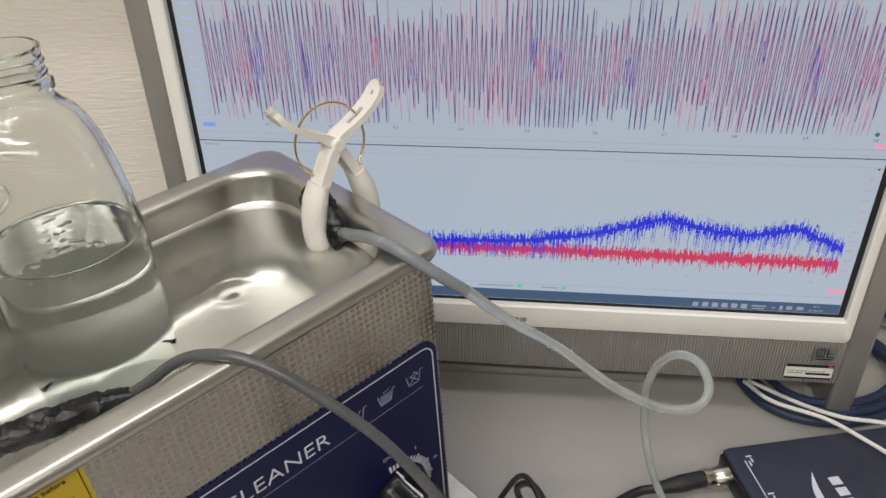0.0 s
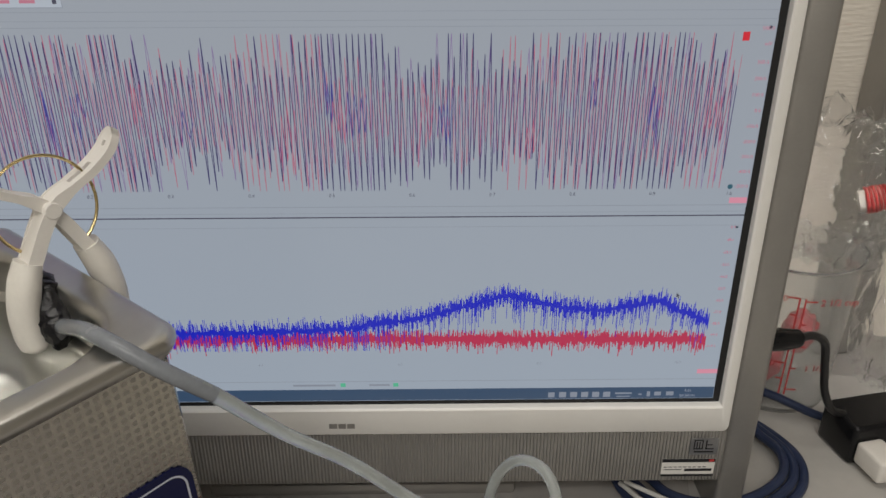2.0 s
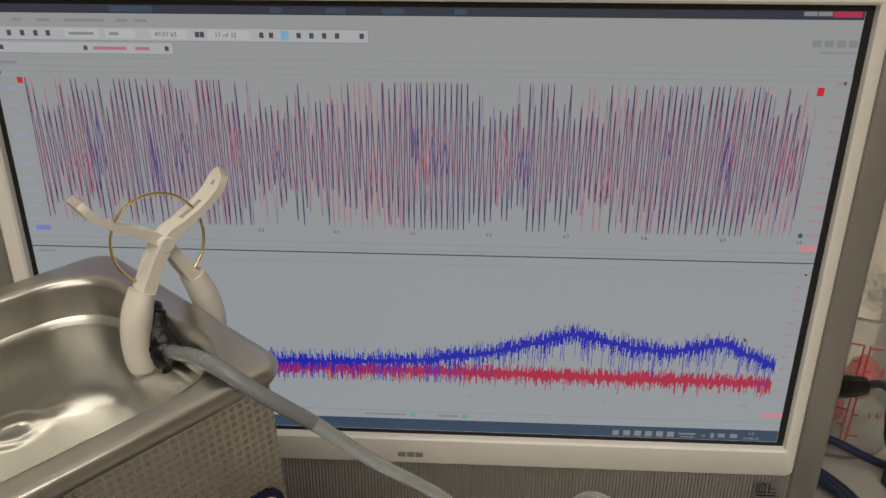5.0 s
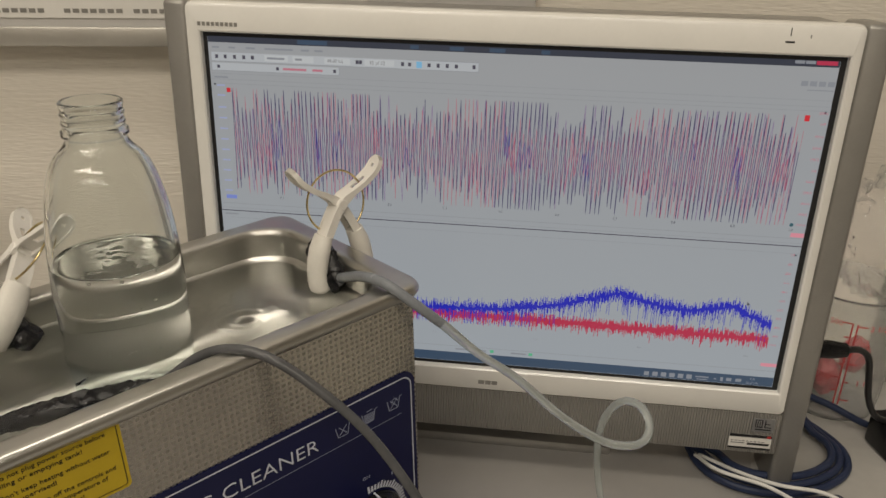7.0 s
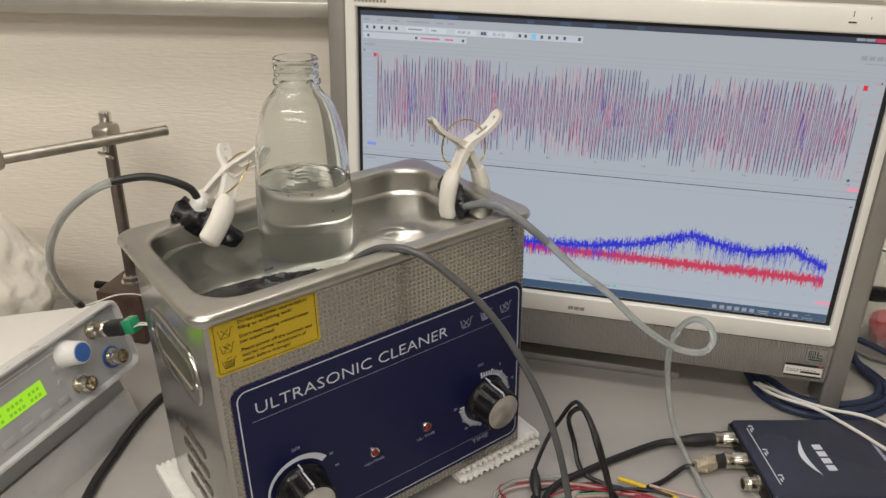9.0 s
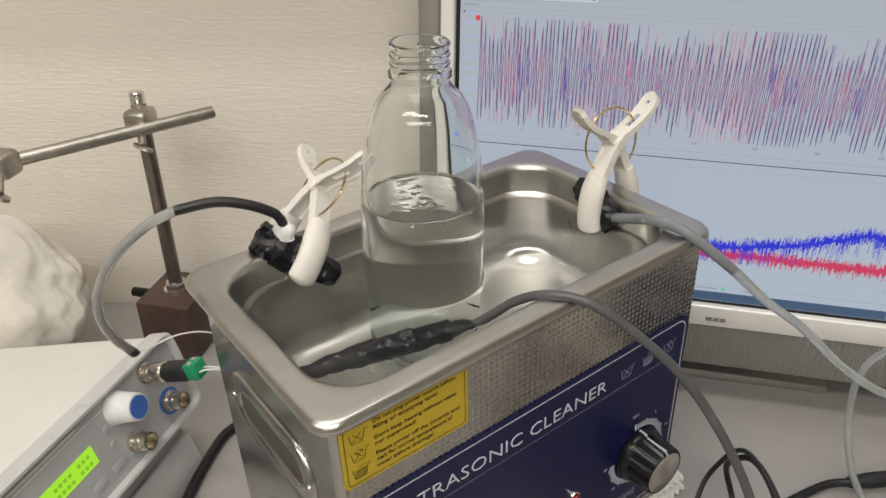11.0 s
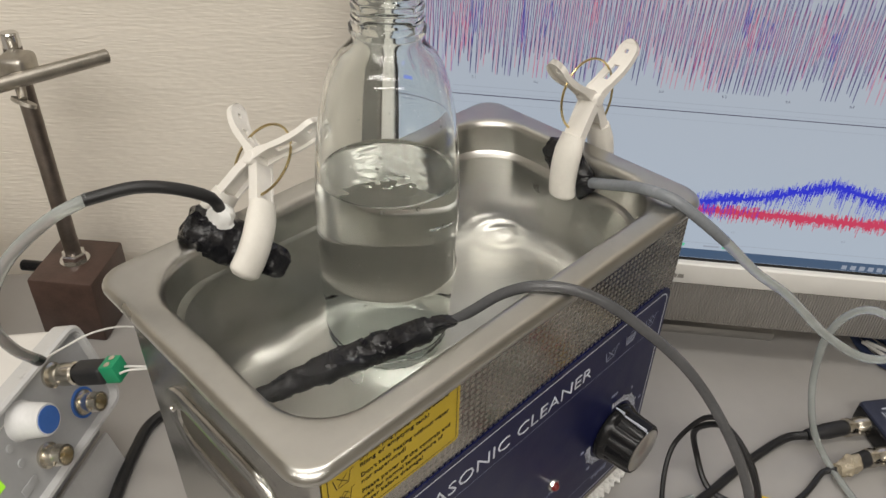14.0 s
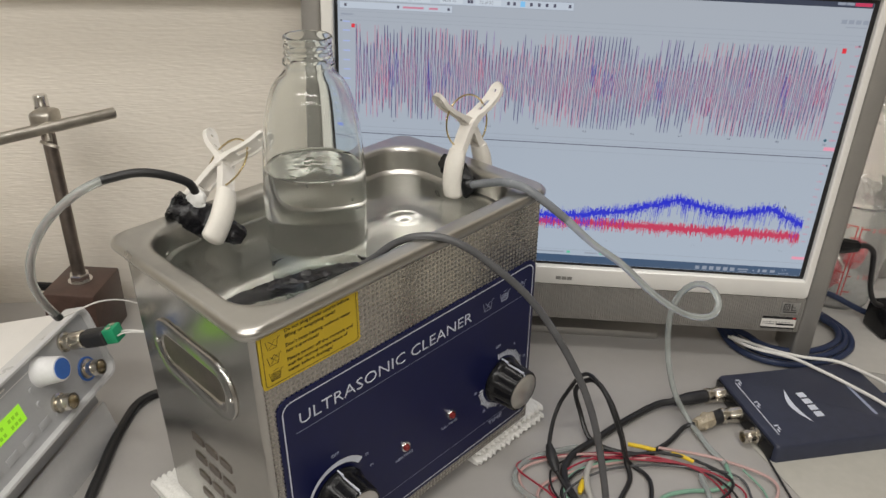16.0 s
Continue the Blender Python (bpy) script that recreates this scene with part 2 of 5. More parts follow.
def lathe(profile, n=40, m=None, bm=None):
    """Turns (radius, height) pairs about z; m lays it in place."""
    own = bmesh.new()
    rings = []
    for r, z in profile:
        if r < 1e-6:
            rings.append([own.verts.new((0, 0, z))])
        else:
            rings.append([own.verts.new((r * math.cos(2 * math.pi * k / n), r * math.sin(2 * math.pi * k / n), z)) for k in range(n)])
    for a, b in zip(rings, rings[1:]):
        for k in range(n):
            q = [a[k % len(a)], a[(k + 1) % len(a)], b[(k + 1) % len(b)], b[k % len(b)]]
            u = []
            for v in q:
                if v not in u:
                    u.append(v)
            if len(u) > 2:
                own.faces.new(u)
    if m is not None:
        bmesh.ops.transform(own, matrix=m, verts=own.verts[:])
    return join(bm, own)


def smooth_line(points, step=0.004):
    p = [Vector(q) for q in points]
    p = [2 * p[0] - p[1]] + p + [2 * p[-1] - p[-2]]
    out = []
    for i in range(1, len(p) - 2):
        a, b, c, d = p[i - 1:i + 3]
        n = max(2, int((c - b).length / step))
        for k in range(n):
            t = k / n
            out.append(0.5 * ((2 * b) + (c - a) * t + (2 * a - 5 * b + 4 * c - d) * t * t + (3 * b - a - 3 * c + d) * t ** 3))
    out.append(p[-2])
    return out


def tube(points, r, n=10, step=0.004, bm=None, rough=0.0, seed=0):
    """A round cable through the points; r is one radius or one for each point."""
    line = smooth_line(points, step)
    radii = r if isinstance(r, (list, tuple)) else [r, r]
    own = bmesh.new()
    up = Vector((0.13, 0.21, 1)).normalized()
    rings = []
    rnd = random.Random(seed)
    for i, p in enumerate(line):
        d = (line[min(i + 1, len(line) - 1)] - line[max(i - 1, 0)]).normalized()
        side = d.cross(up)
        if side.length < 1e-4:
            side = d.cross(Vector((1, 0, 0)))
        side.normalize()
        up = side.cross(d).normalized()
        f = i / (len(line) - 1) * (len(radii) - 1)
        j = min(int(f), len(radii) - 2)
        rad = radii[j] + (radii[j + 1] - radii[j]) * (f - j)
        ring = []
        for k in range(n):
            a = 2 * math.pi * k / n
            q = rad * (1 + rough * rnd.uniform(-1, 1))
            ring.append(own.verts.new(p + side * math.cos(a) * q + up * math.sin(a) * q))
        rings.append(ring)
    for a, b in zip(rings, rings[1:]):
        for k in range(n):
            own.faces.new((a[k], a[(k + 1) % n], b[(k + 1) % n], b[k]))
    own.faces.new(rings[0][::-1])
    own.faces.new(rings[-1])
    return join(bm, own)


def round_rect(x0, x1, y0, y1, r, z, seg=7):
    out = []
    for cx, cy, a0 in ((x1 - r, y1 - r, 0), (x0 + r, y1 - r, 90), (x0 + r, y0 + r, 180), (x1 - r, y0 + r, 270)):
        for k in range(seg + 1):
            a = radians(a0 + 90 * k / seg)
            out.append((cx + r * math.cos(a), cy + r * math.sin(a), z))
    return out


def loft(loops, cap_first=False, cap_last=False, m=None):
    bm = bmesh.new()
    rings = [[bm.verts.new(p) for p in loop] for loop in loops]
    n = len(rings[0])
    for a, b in zip(rings, rings[1:]):
        for k in range(n):
            bm.faces.new((a[k], a[(k + 1) % n], b[(k + 1) % n], b[k]))
    if cap_first:
        bm.faces.new(rings[0][::-1])
    if cap_last:
        bm.faces.new(rings[-1])
    if m is not None:
        bmesh.ops.transform(bm, matrix=m, verts=bm.verts[:])
    return bm


def plate(x0, x1, z0, z1, y0, y1, r, seg=6):
    """An upright plate with rounded corners, its face at y0."""
    turn = Matrix.Rotation(radians(90), 4, "X")
    a = round_rect(x0, x1, z0, z1, r, -y1, seg)
    b = round_rect(x0, x1, z0, z1, r, -y0, seg)
    return loft([a, b], True, True, turn)


def outline(x0, x1, z0, z1, y, r, w):
    """A printed line of width w round a rounded rectangle, standing at y."""
    turn = Matrix.Rotation(radians(90), 4, "X")
    return loft([round_rect(x0, x1, z0, z1, r, -y), round_rect(x0 + w, x1 - w, z0 + w, z1 - w, r - w, -y)], m=turn)


def bars(rects, y, bm=None, thick=0.0):
    """Thin upright rectangles (x0, x1, z0, z1) at y."""
    verts, faces = [], []
    for x0, x1, z0, z1 in rects:
        k = len(verts)
        verts += [(x0, y, z0), (x1, y, z0), (x1, y, z1), (x0, y, z1)]
        faces.append((k, k + 1, k + 2, k + 3))
    me = bpy.data.meshes.new("tmp")
    me.from_pydata(verts, [], faces)
    bm = bm or bmesh.new()
    bm.from_mesh(me)
    bpy.data.meshes.remove(me)
    return bm


def words(name, body, height, x, y, z, material, parent, width=None, turn=None, align="LEFT", depth=0.00015, weight=-0.018):
    """Lettering as a mesh, reading along x and standing upright, its baseline at (x, y, z)."""
    cu = bpy.data.curves.new(name, "FONT")
    cu.body, cu.size, cu.align_x, cu.extrude, cu.resolution_u, cu.offset = body, height * 1.42, align, depth, 2, height * weight
    tmp = new("tmp", cu)
    bpy.context.view_layer.update()
    me = bpy.data.meshes.new_from_object(tmp.evaluated_get(bpy.context.evaluated_depsgraph_get()))
    bpy.data.objects.remove(tmp)
    bpy.data.curves.remove(cu)
    sx = 1.0
    if width:
        xs = [v.co.x for v in me.vertices]
        sx = width / (max(xs) - min(xs))
    me.transform(Matrix.Translation((x, y, z)) @ (turn or Matrix.Rotation(radians(90), 4, "X")) @ Matrix.Diagonal((sx, 1, 1, 1)))
    me.materials.clear()
    me.materials.append(material)
    me.name = name
    ob = new(name, me)
    ob.parent = parent
    return ob


def axis_to(p, d):
    """A pose at p whose z axis runs along d."""
    return Matrix.Translation(p) @ Vector(d).to_track_quat("Z", "Y").to_matrix().to_4x4()


def rod(a, b, r, n=16, bm=None, r2=None):
    a, b = Vector(a), Vector(b)
    h = (b - a).length
    e = min(r * 0.15, h * 0.2)
    r2 = r if r2 is None else r2
    return lathe([(0, 0), (r - e, 0), (r, e), (r2, h - e), (r2 - e, h), (0, h)], n, axis_to(a, b - a), bm)


# ---- the room ----
WN = Vector((math.sin(radians(38.7)), math.cos(radians(38.7)), 0))
WD = 0.416
ROOM = pose(WN.x * WD, WN.y * WD, 0, 0, 0, WY)


def setting(name, bm, material, label, m=None):
    ob = link(name, bm, material)
    ob.matrix_world = ROOM if m is None else m
    return tagged(ob, label, name.split("_")[0], kind="structure")


setting("wall_north", box((-2.2, 0, -0.72), (2.2, 0.12, CEIL)), WALLPAPER, "cream ribbed wallpaper on the wall behind the desk")
# three unseen walls close the room; their dark colour holds back bounce
setting("wall_south", box((-2.2, -3.12, -0.72), (2.2, -3.0, CEIL)), DIMMED_WALL, "unseen far wall of the room, darkened to cut reflected light")
setting("wall_west", box((-2.32, -3.12, -0.72), (-2.2, 0.12, CEIL)), DIMMED_WALL, "unseen side wall of the room, darkened to cut reflected light")
setting("wall_east", box((2.2, -3.12, -0.72), (2.32, 0.12, CEIL)), DIMMED_WALL, "unseen side wall of the room, darkened to cut reflected light")
setting("ceiling", box((-2.32, -3.12, CEIL), (2.32, 0.12, CEIL + 0.1)), CEILING, "pale ceiling of mineral board")
setting("floor", box((-2.32, -3.12, -0.82), (2.32, 0.12, -0.72)), mat("floor_vinyl", (0.3, 0.29, 0.27), 0.45, 0, 0.1, 8), "grey vinyl floor under the desk")
desk = thing("desk", "pale grey laminate desk against the papered wall", "desk", ROOM)
part("tabletop", box((-1.0, -0.78, -0.028), (1.1, -0.002, 0.0), 0.003), DESK, desk)
for dx, dy in ((-0.95, -0.72), (1.05, -0.72), (-0.95, -0.06), (1.05, -0.06)):
    part("leg", box((dx - 0.025, dy - 0.025, -0.72), (dx + 0.025, dy + 0.025, -0.0285), 0.003), SILVER, desk)
for lx, ly, ll, lw in LAMPS:
    lp = thing("ceiling_light", "long white fluorescent ceiling light", "ceiling light", pose(lx, ly, CEIL, 0, 0, -38.7), "ceiling lights")
    part("housing", box((-0.04 - ll / 2, -0.15, -0.05), (0.04 + ll / 2, 0.15, 0.0), 0.01), INSTR_WHITE, lp)


# ---- ultrasonic cleaner ----
CLEAN = pose(0, 0, 0.014, -0.41, -1.86, 0)
cleaner = thing("ultrasonic_cleaner", "stainless steel ultrasonic cleaner with a blue front panel and open tank", "ultrasonic cleaner", CLEAN)


def ring_loop(d, z, r):
    return round_rect(-0.0072 + d, 0.2587 - d, -0.0048 + d, 0.1553 - d, r, z, 9)


tank = part("tank", loft([
    ring_loop(0.0022, 0.2052, 0.010), *[ring_loop(0.0042 - 0.0042 * math.cos(radians(e)), 0.2093 + 0.0042 * math.sin(radians(e)), 0.0125) for e in (-50, -30, -10, 10, 28, 46, 62, 78)], ring_loop(0.0048, 0.2135, 0.013),
    ring_loop(0.0108, 0.2132, 0.024), *[ring_loop(0.0118 + 0.0045 * math.sin(radians(e)), 0.2086 + 0.0045 * math.cos(radians(e)), 0.028) for e in (5, 22, 40, 58, 76, 90)], ring_loop(0.0168, 0.2, 0.03), ring_loop(0.0172, 0.1945, 0.03), ring_loop(0.0188, 0.193, 0.03), ring_loop(0.0198, 0.1915, 0.03),
    ring_loop(0.023, 0.135, 0.03), ring_loop(0.0245, 0.126, 0.029), ring_loop(0.0285, 0.1185, 0.027), ring_loop(0.035, 0.1145, 0.022), ring_loop(0.044, 0.1132, 0.018), ring_loop(0.07, 0.1128, 0.006)], False, True), STEEL_TANK, cleaner, "satin steel tank with a rolled rim")
body_front = part("front_sheet", loft([[(0.0045, 0, -0.003), (0.2505, 0, -0.003), (0.2505, 0.0012, -0.003), (0.0045, 0.0012, -0.003)], [(0.0045, 0, 0.2062), (0.2505, 0, 0.2062), (0.2505, 0.0012, 0.2062), (0.0045, 0.0012, 0.2062)]], True, True), STEEL_DOTS, cleaner, "steel sheet embossed with small dimples")
part("case", loft([round_rect(0.001, 0.2535, 0.0015, 0.1475, 0.0045, -0.003, 4), round_rect(0.001, 0.2535, 0.0015, 0.1475, 0.0045, 0.2062, 4)], True, False), STEEL, cleaner, "plain polished steel case sides")
for fx, fy in ((0.03, 0.025), (0.225, 0.025), (0.03, 0.125), (0.225, 0.125)):
    part("foot", lathe([(0, -0.008), (0.009, -0.008), (0.01, -0.0035), (0.01, -0.003), (0, -0.003)], 18, Matrix.Translation((fx, fy, 0))), BLACK_RUBBER, cleaner)
# side handle: oblong pressed plate with a slot
hand_plate = lambda d, r, x: [(x, 0.076 + q[0], 0.146 + q[1]) for q in round_rect(-0.049 + d, 0.049 - d, -0.0225 + d, 0.0225 - d, r, 0, 8)]
handle = part("carry_handle", loft([hand_plate(0, 0.022, 0.0009), hand_plate(0.0002, 0.0218, -0.0002), hand_plate(0.0007, 0.0213, -0.0008), hand_plate(0.0014, 0.0206, -0.0006), hand_plate(0.0105, 0.0115, -0.0004), hand_plate(0.0112, 0.0108, -0.0007), hand_plate(0.0118, 0.0102, -0.0003), hand_plate(0.0124, 0.0096, 0.0007)], False, False), STEEL, cleaner, "oblong pressed steel carry handle plate")
# almost flush with the case; darker steel draws the shade of the recess
part("slot", loft([hand_plate(0.0122, 0.0098, 0.0004), hand_plate(0.0165, 0.0055, 0.0007), hand_plate(0.018, 0.0044, 0.0008)], False, True), POST_STEEL, handle, "shallow grip recess, its shade drawn as dull dark steel")
for ry in (0.0318, 0.1202):
    part("rivet", lathe([(0, 0.0012), (0.0014, 0.0009), (0.0019, 0.0), (0, 0.0)], 14, axis_to((-0.0004, ry, 0.146), (-1, 0, 0))), CHROME, handle)
# vents are not cut: dark steel blocks draw the shade inside them
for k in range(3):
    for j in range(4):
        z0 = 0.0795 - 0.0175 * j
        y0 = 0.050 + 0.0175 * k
        part("vent", box((0.0003, y0, z0 - 0.0072), (0.0016, y0 + 0.0142, z0), 0.0005, 1), POST_STEEL, cleaner, "pressed vent opening, its shade drawn as dark steel")

panel = part("control_panel", plate(0.0092, 0.2488, 0.0062, 0.1556, -0.001, -0.00005, 0.009), BLUE_PANEL, cleaner, "navy blue printed control panel")
part("border_line", outline(0.0122, 0.2462, 0.0092, 0.1526, -0.0012, 0.0075, 0.0009), INK_WHITE, panel)
words("title", "ULTRASONIC CLEANER", 0.0088, 0.0228, -0.0012, 0.1322, INK_WHITE, panel, 0.152)
part("rule", bars([(0.0205, 0.237, 0.1271, 0.1275), (0.02, 0.237, 0.0245, 0.0249)], -0.0012), INK_GREY, panel)
words("lamp_caption", "HEATING", 0.0024, 0.1068, -0.0012, 0.0487, INK_GREY, panel, 0.0165, align="CENTER")
words("lamp_caption", "UL-TIME", 0.0024, 0.1535, -0.0012, 0.0487, INK_GREY, panel, 0.0165, align="CENTER")
words("dial_caption", "TIME", 0.0042, 0.199, -0.0012, 0.0188, INK_GREY, panel, 0.0165)
words("dial_caption", "HEATING", 0.0042, 0.03, -0.0012, 0.0188, INK_GREY, panel, 0.034)
words("dial_mark", "OFF", 0.0026, 0.047, -0.0012, 0.0908, INK_GREY, panel, align="CENTER")
words("dial_mark", "ON", 0.0026, 0.2075, -0.0012, 0.092, INK_GREY, panel, align="CENTER")
for num, ang, cx in (("5", 58, 0.212), ("10", 12, 0.212), ("15", -40, 0.212), ("20", -85, 0.212), ("25", -130, 0.212), ("30", 178, 0.212), ("30", 30, 0.047), ("40", 5, 0.047), ("50", -35, 0.047), ("60", -80, 0.047), ("80", -140, 0.047)):
    a = radians(ang)
    words("dial_mark", num, 0.0022, cx + 0.0295 * math.cos(a), -0.0012, 0.0595 + 0.0295 * math.sin(a), INK_GREY, panel, align="CENTER")
ticks = bmesh.new()
for k in range(46):
    a = radians(98 - k * 6.2)
    r0, r1 = 0.0208, 0.0252 if k % 4 else 0.0262
    pts = [(0.212 + r * math.cos(a + da), -0.0012, 0.0595 + r * math.sin(a + da)) for r, da in ((r0, -0.045), (r1, -0.028), (r1, 0.028), (r0, 0.045))]
    ticks.faces.new([ticks.verts.new(p) for p in pts])
part("dial_scale", ticks, INK_WHITE, panel)
arc = bmesh.new()
prev = None
for k in range(40):
    a = radians(215 - k * 4.6)
    w = 0.0008 + 0.0042 * (k / 39.0)
    cur = [arc.verts.new((0.047 + r * math.cos(a), -0.0012, 0.0595 + r * math.sin(a))) for r in (0.0222, 0.0222 + w)]
    if prev:
        arc.faces.new((prev[0], cur[0], cur[1], prev[1]))
    prev = cur
part("dial_scale", arc, INK_WHITE, panel)


def basin_icon(cx, cz, kind, s=0.0052, w=0.0003):
    """A small printed wash-basin sign."""
    bm = bmesh.new()

    def stroke(ax, az, bx, bz):
        d = Vector((bx - ax, 0, bz - az))
        n = Vector((-d.z, 0, d.x)).normalized() * w
        a, b = Vector((cx + ax * s, -0.0012, cz + az * s)), Vector((cx + bx * s, -0.0012, cz + bz * s))
        bm.faces.new([bm.verts.new(v) for v in (a - n, b - n, b + n, a + n)])
    stroke(-1, 0.6, -0.7, -0.8)
    stroke(-0.7, -0.8, 0.6, -0.8)
    stroke(0.6, -0.8, 0.9, 0.6)
    stroke(0.9, 0.6, 1.25, 0.6)
    if kind != 1:
        stroke(-0.55, -0.6, 0.5, 0.5)
        stroke(-0.55, 0.5, 0.5, -0.6)
    if kind == 1:
        for k in range(6):
            stroke(-0.7, 0.3 - k * 0.2, 0.7, 0.3 - k * 0.2)
        stroke(-0.3, 0.7, 0.5, 0.8)
    if kind == 2:
        stroke(-0.4, 0.1, 0.1, 0.7)
        stroke(0.1, 0.7, 0.6, 0.1)
    return bm


for k, ix in enumerate((0.1935, 0.2125, 0.2318)):
    part("wash_sign", basin_icon(ix, 0.1375, k), INK_GREY, panel)
for lx in (0.1066, 0.1536):
    ledp = part("indicator_lamp", lathe([(0.0026, 0), (0.0042, 0), (0.0042, 0.0014), (0.0037, 0.0028), (0.0028, 0.0028), (0.0026, 0.001)], 24, axis_to((lx, -0.001, 0.06), (0, -1, 0))), CHROME, panel, "chrome ring of the indicator lamp")
    part("lens", lathe([(0.0027, 0), (0.0027, 0.003), (0.0022, 0.0046), (0.0011, 0.0054), (0, 0.0056)], 20, axis_to((lx, -0.001, 0.06), (0, -1, 0))), LED_RED, ledp, "red lens")


def knob(cx, cz, turn):
    bm = bmesh.new()
    n = 72
    prof = [(0.0192, 0.0008), (0.0197, 0.003), (0.0186, 0.006), (0.0176, 0.0075), (0.0166, 0.0225), (0.0158, 0.0235), (0.0146, 0.0232)]
    rings = []
    for i, (r, h) in enumerate(prof):
        ring = []
        for k in range(n):
            a = 2 * math.pi * k / n
            q = r - (0.0008 if (k // 3) % 2 and 3 <= i <= 4 else 0)
            ring.append(bm.verts.new((q * math.cos(a), q * math.sin(a), h)))
        rings.append(ring)
    for a, b in zip(rings, rings[1:]):
        for k in range(n):
            bm.faces.new((a[k], a[(k + 1) % n], b[(k + 1) % n], b[k]))
    bm.faces.new(rings[0][::-1])
    bm.faces.new(rings[-1])
    m = axis_to((cx, -0.001, cz), (0, -1, 0)) @ Matrix.Rotation(radians(turn), 4, "Z")
    bmesh.ops.transform(bm, matrix=m, verts=bm.verts[:])
    kn = part("knob", bm, BLACK_PLASTIC, cleaner, "black ribbed knob")
    part("cap", lathe([(0.0142, 0.0228), (0.0146, 0.0236), (0.0138, 0.0241), (0.0, 0.0243)], 48, m), SPUN, kn, "spun aluminium cap")
    pt = bmesh.new()
    box((-0.0005, 0.0163, 0.0075), (0.0005, 0.0181, 0.0228), 0, 2, pt)
    box((-0.0005, 0.0170, 0.001), (0.0005, 0.0200, 0.0070), 0, 2, pt)
    box((-0.0005, 0.0147, 0.0231), (0.0005, 0.0165, 0.0238), 0, 2, pt)
    bmesh.ops.transform(pt, matrix=m, verts=pt.verts[:])
    part("pointer", pt, INK_WHITE, kn, "white pointer line")


probe_m = axis_to((0, 0, 0), (0, -1, 0))
base_ang = math.degrees(math.atan2(*(probe_m.to_3x3() @ Vector((0, 1, 0))).xz))
knob(0.212, 0.0595, -base_ang)
knob(0.047, 0.0595, -base_ang)

label_y = part("warning_label", plate(0.0034, 0.0738, 0.1684, 0.2072, -0.0006, -0.00005, 0.0025), YELLOW, cleaner, "yellow warning sticker with black print")
part("border_line", outline(0.0052, 0.0722, 0.1700, 0.2058, -0.0008, 0.002, 0.0004), INK_BLACK, label_y)
for k, (line, w) in enumerate((("Do not plug power source before", 0.046), ("filling or emptying tank!", 0.0355), ("Don't keep heating without water", 0.0465), ("nor supervised!", 0.0225), ("Please power off the controls and", 0.0475), ("wait for normal temperature of", 0.0435), ("water before drainage!", 0.032))):
    z = 0.2006 - 0.0038 * k - 0.0022 * (k > 1) - 0.0022 * (k > 3)
    words("warning_text", line, 0.0023, 0.0205, -0.0008, z, INK_BLACK, label_y, w, depth=0.0001, weight=0.0)
for k in range(3):
    sign = basin_icon(0.0122, 0.1975 - 0.0105 * k, (0, 2, 1)[k], 0.0043, 0.00017)
    bmesh.ops.translate(sign, vec=(0, 0.0004, 0), verts=sign.verts[:])
    part("wash_sign", sign, INK_BLACK, label_y)

# folded towels that the cleaner stands on
def towel(label, x0, x1, y0, y1, h, seed):
    rnd = random.Random(seed)
    bm = bmesh.new()
    for layer in range(2):
        n, mrow = 46, 22
        za, zb = h * layer / 2, h * (layer + 1) / 2
        grid = []
        for i in range(n):
            col = []
            for j in range(mrow):
                a = 2 * math.pi * j / mrow
                cx, cy = (x0 + x1) / 2, (y0 + y1) / 2
                u = -1 + 2 * i / (n - 1)
                v = math.copysign(abs(math.cos(a)) ** 0.35, math.cos(a))
                w = math.copysign(abs(math.sin(a)) ** 0.6, math.sin(a))
                bumpy = 0.0016 * noise.noise(Vector((u * 9 + seed, v * 7, w * 3 + layer * 5))) + 0.0012 * math.sin(i * 2.1) * (abs(v) > 0.9)
                end = 1 if abs(u) < 0.95 else 0.72
                col.append(bm.verts.new((cx + u * (x1 - x0) / 2, cy + v * (y1 - y0) / 2 * (1 - 0.03 * layer) + bumpy, max(0.0004, (za + zb) / 2 + w * (zb - za) / 2 * end + bumpy * 0.6))))
            grid.append(col)
        for a, b in zip(grid, grid[1:]):
            for j in range(mrow):
                bm.faces.new((a[j], a[(j + 1) % mrow], b[(j + 1) % mrow], b[j]))
        bm.faces.new(grid[0][::-1])
        bm.faces.new(grid[-1])
    return solo("towel", bm, TOWEL, label, "towel", "towels under the cleaner")


towel("folded white terry towel under the cleaner's edge", 0.188, 0.277, -0.002, 0.14, 0.0165, 3)
towel("crumpled white terry towel under the cleaner's edge", -0.012, 0.06, 0.05, 0.165, 0.0085, 8)

# water in the tank
WZ = 0.211
BX, BY, BR = 0.1075, 0.0915, 0.0345
RIPPLE = Vector((0.168, 0.068))


def water_height(x, y):
    """The rippled surface, with rings spreading from where it is stirred beside the bottle."""
    r = (Vector((x, y)) - RIPPLE).length
    rings = 0.00075 * math.sin(r / 0.0082 * 6.283) * math.exp(-(r / 0.014) ** 2)
    return WZ + rings + 0.00035 * noise.noise(Vector((x * 70, y * 70, 1.7))) + 0.00022 * noise.noise(Vector((x * 210, y * 210, 5))) * math.exp(-(r / 0.03) ** 2)


